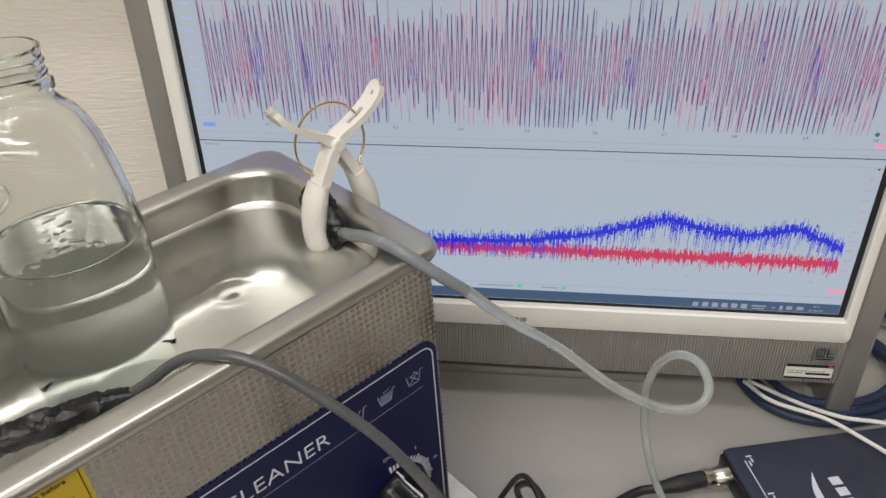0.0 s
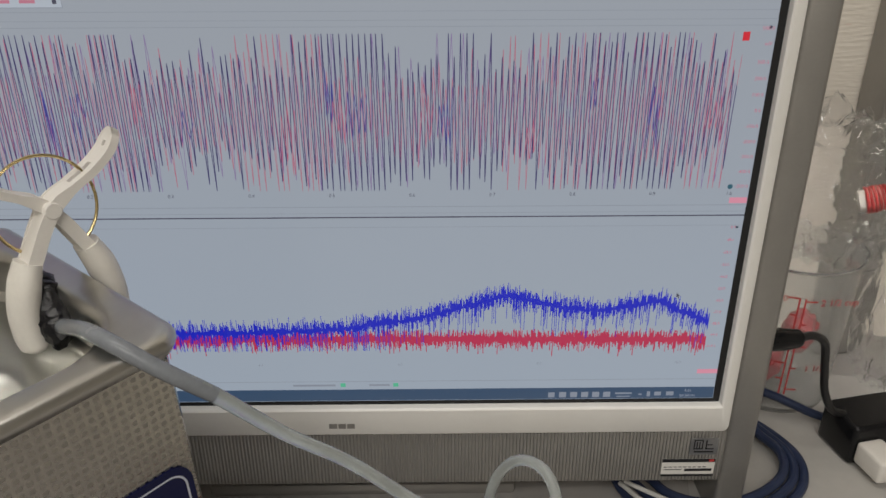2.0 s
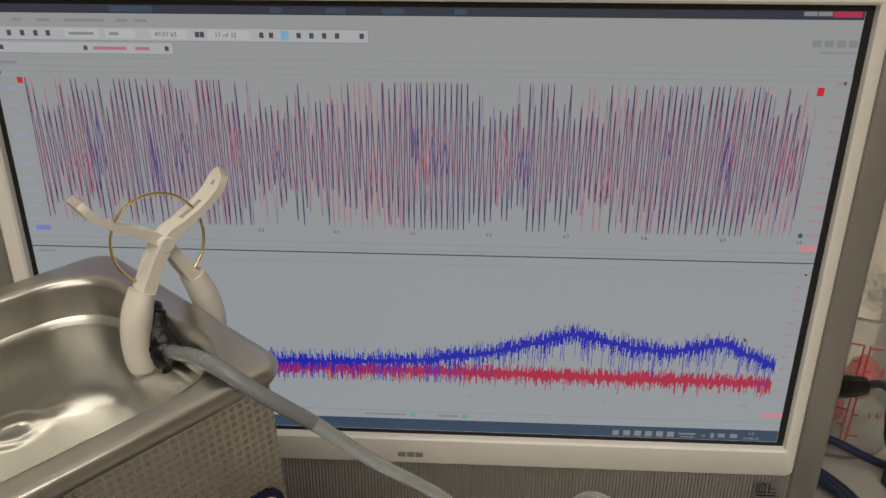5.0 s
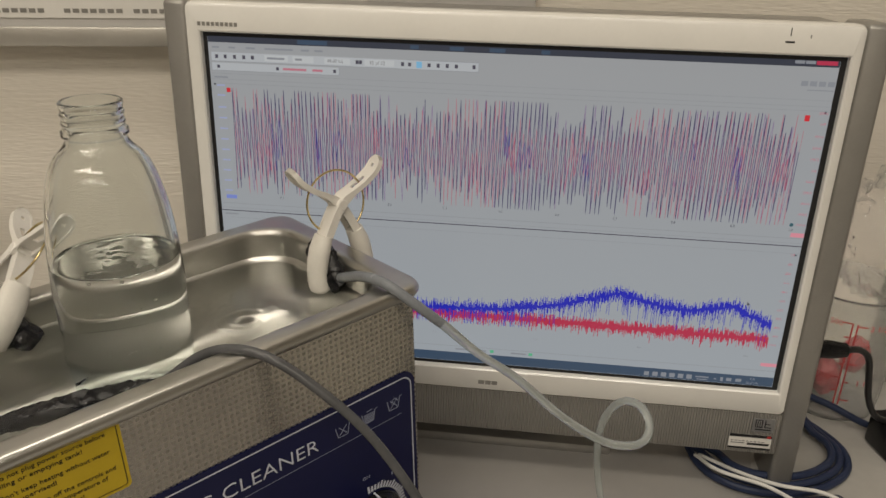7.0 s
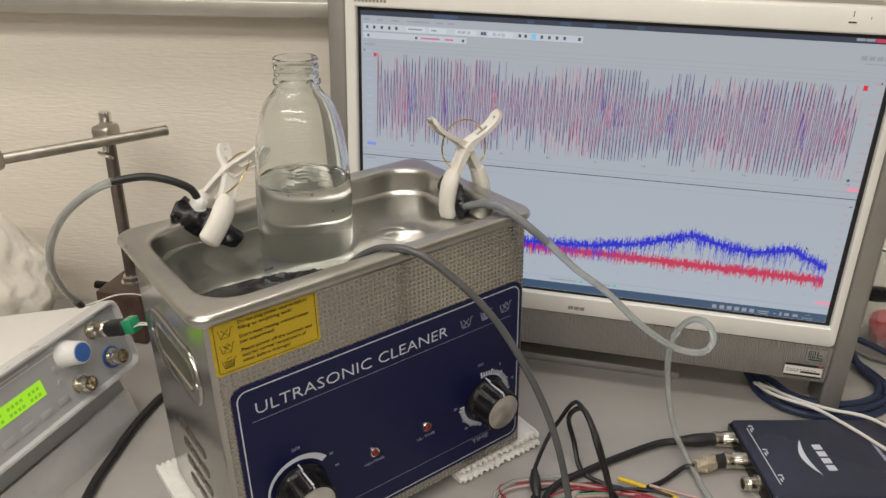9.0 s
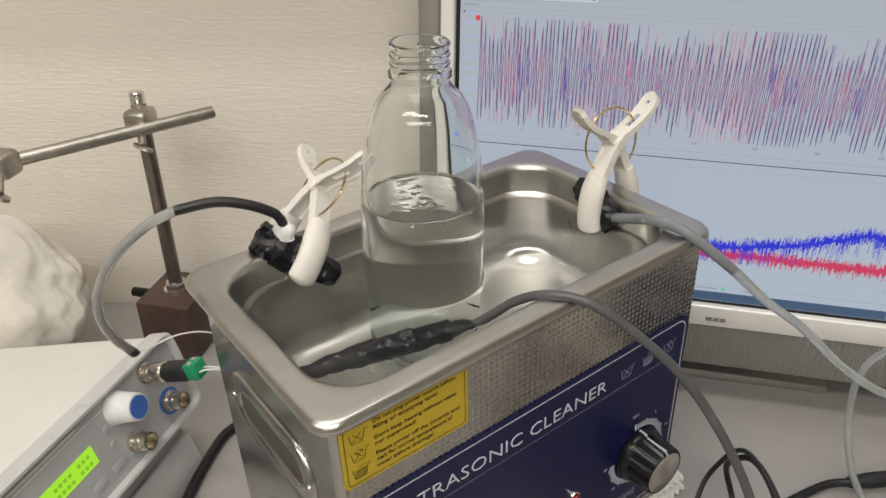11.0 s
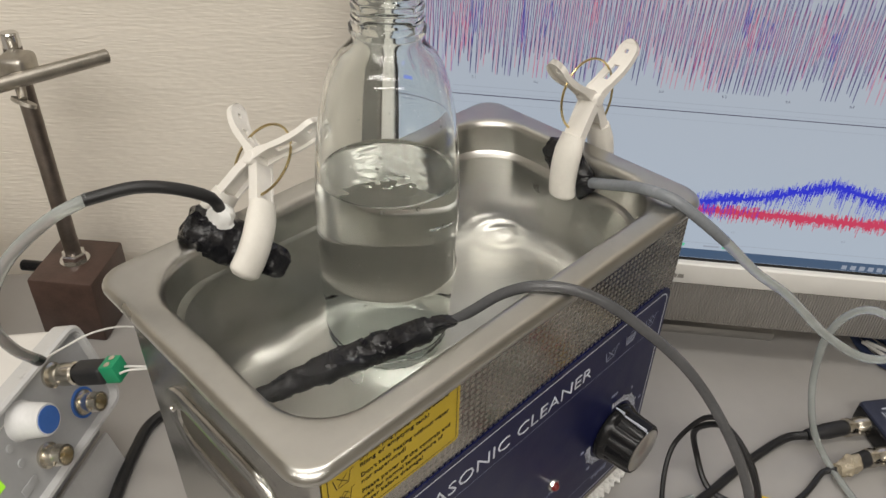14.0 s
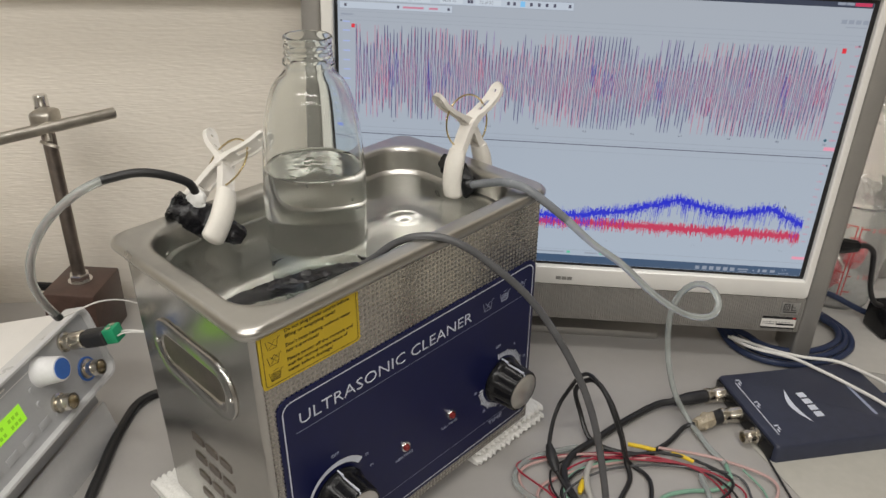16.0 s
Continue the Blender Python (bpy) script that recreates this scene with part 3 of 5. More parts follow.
wb = bmesh.new()
corners = [CLEAN @ Vector(p) for p in ring_loop(0.0169, 0.197, 0.03)]
outer = []
for a, b in zip(corners, corners[1:] + corners[:1]):
    n = max(1, int((b - a).length / 0.0018))
    outer += [a.lerp(b, k / n) for k in range(n)]
no, last = len(outer), 36
loops = []
for k in range(last + 1):
    loop = []
    for p in outer:
        d = Vector((p.x - BX, p.y - BY))
        inner = Vector((BX, BY)) + d.normalized() * (BR + 0.0006)
        q = Vector((p.x, p.y)).lerp(inner, k / last)
        loop.append(wb.verts.new((q.x, q.y, water_height(q.x, q.y) + (0.0004 if k in (0, last) else 0))))
    loops.append(loop)
for a, b in zip(loops, loops[1:]):
    for k in range(no):
        wb.faces.new((a[k], a[(k + 1) % no], b[(k + 1) % no], b[k]))
water = solo("water", wb, WATER, "clear slightly rippled water filling the tank", "water", kind="stuff")
water.visible_shadow = False

# glass bottle
bottle = thing("glass_bottle", "clear open glass bottle half full of water standing in the tank", "bottle", pose(BX, BY, 0.1305))
BP = [(0.0, 0.003), (0.02, 0.0015), (0.027, 0.0), (0.0305, 0.002), (0.0322, 0.008), (0.0328, 0.03), (0.0336, 0.06), (0.0344, 0.09), (0.0347, 0.11), (0.0344, 0.122), (0.0338, 0.134), (0.0327, 0.148), (0.0311, 0.16), (0.0293, 0.169), (0.0272, 0.1775), (0.0246, 0.1845), (0.0212, 0.1898), (0.0178, 0.1932), (0.0158, 0.196), (0.015, 0.198), (0.0152, 0.199), (0.0164, 0.2003), (0.0164, 0.2025), (0.0152, 0.2038), (0.0149, 0.205), (0.0155, 0.2065), (0.0149, 0.208), (0.0149, 0.2095), (0.0155, 0.211), (0.0149, 0.2125), (0.0149, 0.2145), (0.0154, 0.2155), (0.0154, 0.2168), (0.0145, 0.2175), (0.0135, 0.2172), (0.0131, 0.216), (0.0130, 0.2), (0.0135, 0.1965), (0.0152, 0.1925), (0.0186, 0.1893), (0.0222, 0.1838), (0.0252, 0.1762), (0.0274, 0.1675), (0.0293, 0.158), (0.0309, 0.1465), (0.032, 0.133), (0.032, 0.121), (0.0323, 0.11), (0.032, 0.09), (0.0312, 0.06), (0.0304, 0.03), (0.0298, 0.01), (0.0275, 0.0055), (0.0, 0.0065)]
LV = 0.1325
SUB = WZ - 0.1305
rim_top = max(range(len(BP)), key=lambda i: BP[i][1])


def cut_profile(pts, keep, at):
    """The run of profile points on one side of a height, closed exactly at it."""
    out = []
    for p, q in zip(pts, pts[1:] + pts[-1:]):
        if keep(p[1]):
            out.append(p)
        if keep(p[1]) != keep(q[1]):
            f = (at - p[1]) / (q[1] - p[1])
            out.append((p[0] + (q[0] - p[0]) * f, at))
    return out


OUTER, INNER = BP[:rim_top + 1], BP[rim_top:]
upper = cut_profile(OUTER, lambda z: z > SUB, SUB) + cut_profile(INNER, lambda z: z > LV, LV)[1:]
shell = part("glass", lathe(upper, 72), GLASS, bottle, "clear glass wall, neck and threaded mouth")
foot = part("foot", lathe([(0, 0.0022), (0.02, 0.0015), (0.0268, 0.0004), (0.03, 0.0024), (0.0318, 0.008), (0.0322, 0.018), (0.0306, 0.018), (0.0301, 0.010), (0.0275, 0.0062), (0, 0.0072)], 72), GLASS_FOOT, bottle, "thick glass foot under water")
lower = part("submerged_glass", lathe(cut_profile(OUTER, lambda z: z <= SUB, SUB), 72), GLASS_WET, bottle, "foot of the bottle under water")
inner_r = cut_profile(INNER, lambda z: z > LV, LV)[-1][0]
lqb = bmesh.new()
rings = []
for rr, dz in [(inner_r, 0.0), (inner_r - 0.0008, -0.0009), (inner_r - 0.002, -0.0014)] + [(0.0282 - 0.0009 * k, -0.0016) for k in range(31)]:
    ring = []
    for k in range(72):
        a = 2 * math.pi * k / 72
        x, y = rr * math.cos(a), rr * math.sin(a)
        ring.append(lqb.verts.new((x, y, LV + dz + (0.0006 * noise.noise(Vector((x * 230, y * 170, 3))) + 0.0005 * noise.noise(Vector((x * 420, y * 300, 7))) if rr < 0.029 else 0))))
    rings.append(ring)
for p, q in zip(rings, rings[1:]):
    for k in range(72):
        lqb.faces.new((p[k], p[(k + 1) % 72], q[(k + 1) % 72], q[k]))
lqb.faces.new(rings[-1])
lq_ob = part("liquid", lqb, glass("rippled_liquid", (0.9, 0.93, 0.91), 1.333, 0.0, 0.1, 150), bottle, "rippled surface of the clear liquid")
for ob in (shell, lower, lq_ob, foot):
    ob.visible_shadow = False
bub = bmesh.new()
rb = random.Random(5)
for k in range(26):
    a, h = rb.uniform(0, 2 * math.pi), rb.choice((LV - 0.003, rb.uniform(0.07, LV), LV - 0.002, rb.uniform(0.1, 0.15)))
    r = 0.0308 if h < LV else 0.0298
    own = bmesh.new()
    bmesh.ops.create_icosphere(own, subdivisions=1, radius=rb.uniform(0.0005, 0.0012))
    bmesh.ops.translate(own, vec=(r * math.cos(a), r * math.sin(a), h), verts=own.verts[:])
    join(bub, own)
bo = part("droplets", bub, GLASS, bottle, "small bubbles and drops on the glass")
bo.visible_shadow = False
tagged(bo, kind="stuff")


# ---- spring clips ----
def clip(label, m):
    """A white plastic plant clip: two crossed levers, sleeved jaws and a wire spring ring, its pivot at the origin."""
    c = thing("spring_clip", label, "clip", m, "white spring clips")

    def lever(sgn, y0):
        bm = bmesh.new()
        path = [(sgn * 0.0125, -0.0215), (sgn * 0.009, -0.015), (sgn * 0.004, -0.006), (-sgn * 0.002, 0.0018), (-sgn * 0.010, 0.0070), (-sgn * 0.0190, 0.0120), (-sgn * 0.0272, 0.0185), (-sgn * 0.0325, 0.0265)]
        line = smooth_line([(x, 0, z) for x, z in path], 0.0008)
        last = len(line) - 1
        spans = []
        for i, p in enumerate(line):
            d = (line[min(i + 1, last)] - line[max(i - 1, 0)]).normalized()
            f = i / last
            half = 0.0058 + 0.0006 * math.sin(min(1, max(0, (f - 0.45) / 0.55)) * math.pi)
            u = max(0.0, (f - 0.9) / 0.1)
            spans.append((p, Vector((-d.z, 0, d.x)) * sgn, half * math.sqrt(max(0.04, 1 - u * u)), f))

        def strip(run, edges, low, high):
            """A bar along the lever between two fractions of its half width."""
            rings = []
            for p, nrm, half, f in run:
                a, b = edges(half, f)
                rings.append([bm.verts.new(p + Vector((0, y0 + y, 0)) + nrm * h * (1.0 + 0.6 * max(0.0, min(1.0, (0.55 - f) / 0.1)))) for y, h in ((a, low), (b, low), (b, high), (a, high))])
            for a, b in zip(rings, rings[1:]):
                for k in range(4):
                    bm.faces.new((a[k], a[(k + 1) % 4], b[(k + 1) % 4], b[k]))
            bm.faces.new(rings[0][::-1])
            bm.faces.new(rings[-1])

        rim = 0.0012
        strip(spans, lambda h, f: (-h, -h + min(rim, h * 0.9)), -0.0017, 0.0017)
        strip(spans, lambda h, f: (h - min(rim, h * 0.9), h), -0.0017, 0.0017)
        strip(spans[-4:], lambda h, f: (-h, h), -0.0017, 0.0017)
        for lo, hi, gap in ((0.0, 0.56, 0.0), (0.56, 0.74, 0.0017), (0.74, 0.87, 0.0), (0.87, 0.91, 0.0012), (0.91, 0.995, 0.0)):
            run = [q for q in spans if lo - 0.006 <= q[3] <= hi + 0.006]
            if gap:
                strip(run, lambda h, f: (-h + 0.001, -gap), -0.0015, -0.0002)
                strip(run, lambda h, f: (gap, h - 0.001), -0.0015, -0.0002)
            else:
                strip(run, lambda h, f: (-max(0.0004, h - 0.001), max(0.0004, h - 0.001)), -0.0015, -0.0002)
        part("lever", bm, CLIP_WHITE, c)
        jaw = [(sgn * 0.0122, y0, -0.0190), (sgn * 0.0162, y0, -0.0295), (sgn * 0.0182, y0, -0.0395), (sgn * 0.0182, y0, -0.0485), (sgn * 0.0172, y0, -0.0545), (sgn * 0.0168, y0, -0.0567)]
        bulge = [0.0052 + 0.0009 * min(1, k / 10) for k in range(36)] + [0.0061 * math.sqrt(max(0.03, 1 - (k / 5) ** 2)) for k in range(6)]
        sleeve = tube(jaw, bulge, 22, 0.0012)
        for v in sleeve.verts:
            v.co.y = y0 + (v.co.y - y0) * 1.42
        part("jaw_sleeve", sleeve, CLIP_SLEEVE, c, "soft white sleeve over the jaw")

    lever(-1, -0.0012)
    lever(1, 0.0012)
    part("pivot", rod((0, -0.0075, 0.0), (0, 0.0075, 0.0), 0.0036, 18), CLIP_WHITE, c)
    ringpts = [(0.0205 * math.cos(a) * 0.98, 0.0035 * math.sin(a * 0.5), 0.0005 + 0.0205 * math.sin(a)) for a in [radians(-52 + k * 284 / 40) for k in range(41)]]
    part("spring", tube(ringpts, 0.0007, 8, 0.002), BRASS, c, "gilt wire spring ring")
    return c


clip("white plastic spring clip gripping the tank's rim", pose(0.2435, 0.0754, 0.2655, -4.7, 1.9, -2.9))
clip("white plastic spring clip holding a black probe at the rim", pose(0.0760, 0.1530, 0.2525, -42.6, -10.3, -81.8))


def lumpy(points, radii, seed, n=26):
    bm = tube(points, radii, n, 0.0014, rough=0.03, seed=seed)
    for v in bm.verts:
        v.co += 0.0018 * noise.noise_vector(v.co * 140 + Vector((seed, 0, 0))) + 0.0012 * noise.noise_vector(v.co * 420)
    return bm


# probe held by the clip at the tank's corner
pr1 = thing("taped_probe", "black tape-wrapped probe with a white glue blob, clipped to the rim", "probe")
part("wrapping", lumpy([(0.0330, 0.1525, 0.2355), (0.038, 0.1485, 0.2315), (0.0488, 0.1395, 0.2228), (0.0605, 0.1300, 0.2125), (0.0680, 0.1245, 0.2065)], [0.0092, 0.0118, 0.0118, 0.0102, 0.0072], 2), TAPE, pr1)
part("glue_blob", lumpy([(0.0455, 0.1435, 0.234), (0.0455, 0.1405, 0.2405), (0.0447, 0.1385, 0.2455)], [0.006, 0.0072, 0.0062, 0.003], 4), RESIN, pr1, "blob of white hot glue")
part("cable", tube([(0.0448, 0.1395, 0.244), (0.0405, 0.138, 0.253), (0.028, 0.143, 0.2605), (0.012, 0.150, 0.2645), (-0.008, 0.1575, 0.2625)], 0.0029, 12), CABLE_BLACK, pr1, "black shrink-sleeved cable")
part("hose", tube([(-0.006, 0.157, 0.263), (-0.022, 0.163, 0.256), (-0.040, 0.171, 0.240), (-0.051, 0.178, 0.219), (-0.053, 0.186, 0.196), (-0.047, 0.195, 0.173), (-0.0385, 0.2045, 0.1545)], 0.0029, 12), TUBE, pr1, "milky hose round a thin wire")
part("hose_wire", tube([(-0.020, 0.162, 0.257), (-0.040, 0.171, 0.240), (-0.051, 0.178, 0.219), (-0.053, 0.186, 0.196), (-0.047, 0.195, 0.173), (-0.037, 0.206, 0.152)], 0.0011, 8), CABLE_PINK, pr1)
part("hose_end", tube([(-0.0405, 0.2025, 0.1585), (-0.0365, 0.2065, 0.1505), (-0.033, 0.210, 0.147)], [0.0028, 0.0032, 0.001], 10), CABLE_BLACK, pr1)
part("signal_wire", tube([(-0.033, 0.210, 0.147), (-0.023, 0.212, 0.1465), (-0.005, 0.212, 0.1475), (0.016, 0.212, 0.139), (0.040, 0.205, 0.118), (0.06, 0.195, 0.08)], 0.0006, 6), CABLE_WHITE, pr1)

# probe at the end wall with the milky hose that loops to the desk
pr2 = thing("hose_probe", "black taped probe with a milky hose looping to the desk", "probe")
wrap = lumpy([(0.2345, 0.088, 0.232), (0.2335, 0.079, 0.228), (0.2325, 0.069, 0.2225), (0.232, 0.060, 0.2165)], [0.0062, 0.0092, 0.0095, 0.0085, 0.0055], 6)
for v in wrap.verts:
    v.co.y = 0.074 + (v.co.y - 0.074) * 1.12
    v.co.z = 0.2245 + (v.co.z - 0.2245) * 1.15
part("wrapping", wrap, TAPE, pr2)
HOSE = [(0.2325, 0.062, 0.2205), (0.2285, 0.045, 0.2285), (0.2262, 0.025, 0.2365), (0.2265, 0.005, 0.2390), (0.2345, -0.0085, 0.2300), (0.2487, -0.0195, 0.2150), (0.2655, -0.0347, 0.1945), (0.2828, -0.0509, 0.1775), (0.305, -0.0719, 0.1495), (0.3254, -0.0912, 0.1318), (0.3425, -0.1035, 0.1285), (0.3545, -0.1035, 0.1345), (0.3615, -0.0925, 0.1415), (0.3625, -0.0785, 0.1395), (0.3605, -0.0685, 0.1275), (0.358, -0.064, 0.108), (0.357, -0.066, 0.082), (0.3575, -0.072, 0.055), (0.3585, -0.082, 0.03), (0.3605, -0.095, 0.012), (0.355, -0.1105, 0.0055), (0.344, -0.129, 0.0048), (0.337, -0.146, 0.0045)]
part("hose", tube(HOSE, [0.0030] * 5 + [0.0027] * 9 + [0.0025] * 6, 14), TUBE, pr2, "milky silicone hose")
part("hose_sleeve", tube(HOSE[:6], [0.0032, 0.0032, 0.0032, 0.0032, 0.00315, 0.00302], 14), HOSE_GREY, pr2, "grey sleeve where the hose leaves the probe")

# probe lying in the water with the grey cable over the front rim
pr3 = thing("immersed_probe", "black tape-wrapped probe in the water with a grey cable", "probe")
part("wrapping", lumpy([(0.010, 0.0610, 0.2010), (0.030, 0.0560, 0.2035), (0.052, 0.0510, 0.2050), (0.070, 0.0465, 0.2055), (0.087, 0.0420, 0.2060), (0.100, 0.0385, 0.2080)], [0.0042, 0.0062, 0.0078, 0.0084, 0.0070, 0.0042], 9), TAPE, pr3)
CAB = [(0.097, 0.0402, 0.2060), (0.1065, 0.0325, 0.2140), (0.117, 0.0225, 0.2255), (0.1264, 0.0094, 0.2325), (0.138, -0.008, 0.2320), (0.1515, -0.0274, 0.2195), (0.169, -0.053, 0.1935), (0.1848, -0.0772, 0.152), (0.1961, -0.0941, 0.107), (0.2046, -0.1069, 0.048), (0.208, -0.114, 0.0035)]
part("cable", tube(CAB, 0.0026, 12), CABLE_GREY, pr3, "grey round cable")
part("cable_tail", tube([(0.208, -0.114, 0.0037), (0.212, -0.126, 0.0037), (0.217, -0.15, 0.0037), (0.225, -0.19, 0.0037)], 0.0028, 12), CABLE_GREY, pr3)


# ---- all-in-one computer ----
MON = pose(0.5201, -0.1156, 0.0968, -1.6525, 0.4255, -49.4158) @ Matrix.Translation((-0.4463, 0, 0))
pc = thing("desktop_computer", "all-in-one desktop computer with an ivory bezel and silver sides, screen lit", "computer", MON)
W, H = 0.4463, 0.2568


def picture_frame(x0, x1, z0, z1, bx0, bx1, bz0, bz1, y0, y1, lip):
    """A bezel: outer edges x0..z1, opening bx0..bz1, front face at y0, rounded outside, sloping in to the glass."""
    o = lambda d, y, r: [(p[0], y, p[1]) for p in round_rect(x0 + d, x1 - d, z0 + d, z1 - d, r, 0, 4)]
    i = lambda d, y: [(p[0], y, p[1]) for p in round_rect(bx0 + d, bx1 - d, bz0 + d, bz1 - d, 0.0008, 0, 4)]
    return loft([o(0, y1, 0.005), o(0, y0 + 0.004, 0.005), o(0.0012, y0 + 0.001, 0.004), o(0.0032, y0, 0.0025), i(-0.0016, y0), i(-0.0004, y0 + 0.001), i(0, lip), i(0, y1)], False, False)


part("bezel", picture_frame(-0.0115, 0.4545, -0.0205, 0.2780, 0, W, 0, H, -0.004, 0.012, 0.0), BEZEL, pc, "glossy ivory bezel")
part("screen_edge", loft([[(p[0], 0.0006, p[1]) for p in round_rect(0.0001, W - 0.0001, 0.0001, H - 0.0001, 0.0005, 0, 2)], [(p[0], 0.0006, p[1]) for p in round_rect(0.0032, W - 0.0042, 0.0028, H - 0.0028, 0.0004, 0, 2)]]), DARK, pc, "black edge round the panel")
for x0, x1, nm in ((-0.0290, -0.0118, "side_column"), (0.4548, 0.4735, "side_column")):
    part(nm, box((x0, 0.0005, -0.0965), (x1, 0.046, 0.2785), 0.0035, 3), SILVER, pc, "silver side column that reaches down as a leg")
part("speaker_grille", box((-0.0115, -0.0015, -0.0590), (0.4545, 0.03, -0.0208), 0.0015), GRILLE, pc, "silver grille strip with fine upright slits")
part("back_housing", box((-0.0115, 0.0125, -0.020), (0.4545, 0.075, 0.2775), 0.012, 3), SILVER, pc)
part("rear_foot", box((0.12, 0.03, -0.0985), (0.33, 0.16, -0.088), 0.004), SILVER, pc)
part("rear_neck", box((0.17, 0.05, -0.09), (0.28, 0.07, 0.02), 0.004), SILVER, pc)
part("badge", bars([(0.2115, 0.2165, -0.0140, -0.0105), (0.2172, 0.2217, -0.0140, -0.0105), (0.2224, 0.2270, -0.0140, -0.0105)], -0.0042), SILVER, pc, "plain grey maker's badge")
part("model_badge", bars([(-0.0015 + k * 0.0034, -0.0015 + k * 0.0034 + 0.0024, 0.2615, 0.2642) for k in range(9)], -0.0042), SILVER, pc, "plain grey model badge")
part("power_mark", bars([(0.4055, 0.4061, 0.2695, 0.2745), (0.4185, 0.4190, 0.2685, 0.2705), (0.4030, 0.4090, 0.2650, 0.2662)], -0.0042), DARK, pc)
st = part("energy_sticker", bars([(0.4325, 0.4495, -0.0380, -0.0250)], -0.0019), ALU, pc, "silver square sticker with black marks")
part("sticker_mark", bars([(0.4345, 0.4352, -0.0337, -0.0265), (0.4345, 0.4400, -0.0272, -0.0265), (0.4395, 0.4402, -0.0330, -0.0265), (0.4362, 0.4368, -0.0330, -0.0280), (0.4378, 0.4384, -0.0330, -0.0280), (0.4355, 0.4405, -0.0337, -0.0330), (0.4418, 0.4426, -0.0337, -0.0265), (0.4426, 0.4460, -0.0307, -0.0300), (0.4418, 0.4470, -0.0337, -0.0330), (0.4350, 0.4470, -0.0361, -0.0351)], -0.0021), DARK, st)
st = part("licence_sticker", bars([(0.4165, 0.4495, -0.0547, -0.0410)], -0.0019), PAPER, pc, "white licence sticker with black bands")
part("sticker_mark", bars([(0.4165, 0.4495, -0.0437, -0.0410), (0.4165, 0.4495, -0.0547, -0.0530)] + [(0.4180 + 0.003 * k, 0.4180 + 0.003 * k + 0.002, -0.0477, -0.0471) for k in range(9)] + [(0.4180, 0.4290, -0.0497, -0.0491), (0.4310, 0.4480, -0.0507, -0.0487)], -0.0021), DARK, st)
part("sticker_seal", bars([(0.4455, 0.4485, -0.0433, -0.0413)], -0.0023), PRINT_RED, st)

# lit screen
SCREEN, t, b = nodes_of("lit_screen")
N, L = t.nodes, t.links
co, sep = N.new("ShaderNodeTexCoord"), N.new("ShaderNodeSeparateXYZ")
L.new(co.outputs["Object"], sep.inputs[0])
rampn = N.new("ShaderNodeMapRange")
rampn.inputs["From Max"].default_value = 0.26
L.new(sep.outputs["Z"], rampn.inputs["Value"])
cm = N.new("ShaderNodeMix")
cm.data_type = "RGBA"
L.new(rampn.outputs[0], cm.inputs["Factor"])
cm.inputs["A"].default_value = (0.44, 0.51, 0.60, 1)
cm.inputs["B"].default_value = (0.43, 0.465, 0.52, 1)
L.new(cm.outputs["Result"], b.inputs["Emission Color"])
b.inputs["Emission Strength"].default_value = 0.86
b.inputs["Base Color"].default_value = (0.01, 0.01, 0.01, 1)
b.inputs["Roughness"].default_value = 0.28
S_GREY, S_DARK, S_LINE = glow("screen_grey", (0.27, 0.3, 0.36)), glow("screen_dark", (0.03, 0.04, 0.07)), glow("screen_line", (0.07, 0.07, 0.11))
S_BAR, S_TASK = glow("screen_tool", (0.48, 0.53, 0.6)), glow("screen_task", (0.04, 0.08, 0.15))
S_RED, S_BLUE, S_PINK = glow("screen_red", (0.52, 0.03, 0.09)), glow("screen_blue", (0.012, 0.02, 0.55)), glow("screen_pink", (0.75, 0.3, 0.4))
S_PALE, S_GREEN = glow("screen_pale_red", (0.55, 0.2, 0.28)), glow("screen_green", (0.1, 0.5, 0.3))
S_NAVY = glow("screen_navy", (0.03, 0.02, 0.14))
S_ROSE = glow("screen_rose", (0.52, 0.12, 0.2))
scr = part("screen", bars([(0.0, W, 0.0, H)], 0.001), SCREEN, pc, "lit screen showing two measurement plots")


def on_screen(name, rects, material, depth=0.0004):
    if len(rects) > 60:
        return tagged(part(name, bars(rects, depth), material, scr), kind="stuff")
    for rect in rects:
        part(name, bars([rect], depth), material, scr)


IX0, IX1 = 0.0033, W - 0.0043
on_screen("title_bar", [(IX0, IX1, 0.2497, 0.2540)], S_DARK, 0.0008)
on_screen("task_bar", [(IX0, IX1, 0.0029, 0.0108)], S_TASK, 0.0008)
on_screen("window_button", [(0.413, 0.4195, 0.2515, 0.2536), (0.4200, 0.4265, 0.2515, 0.2536)], S_GREY)
on_screen("close_button", [(0.4270, 0.4405, 0.2510, 0.2537)], S_RED)
on_screen("title_light", [(0.07, 0.092, 0.2505, 0.2535), (0.152, 0.158, 0.2505, 0.2532), (0.18, 0.19, 0.2505, 0.2532), (0.208, 0.219, 0.2505, 0.2532), (0.244, 0.25, 0.2505, 0.2532)], S_TASK)
on_screen("menu_word", [(0.006, 0.0115, 0.2456, 0.247), (0.0185, 0.0235, 0.2456, 0.247), (0.0315, 0.0385, 0.2456, 0.247), (0.0455, 0.0665, 0.2456, 0.247), (0.0725, 0.0785, 0.2456, 0.247), (0.0825, 0.0885, 0.2456, 0.247)], S_GREY)
on_screen("toolbar", [(0.005, 0.201, 0.2365, 0.2427), (0.005, 0.1003, 0.2298, 0.2352)], S_BAR, 0.0008)
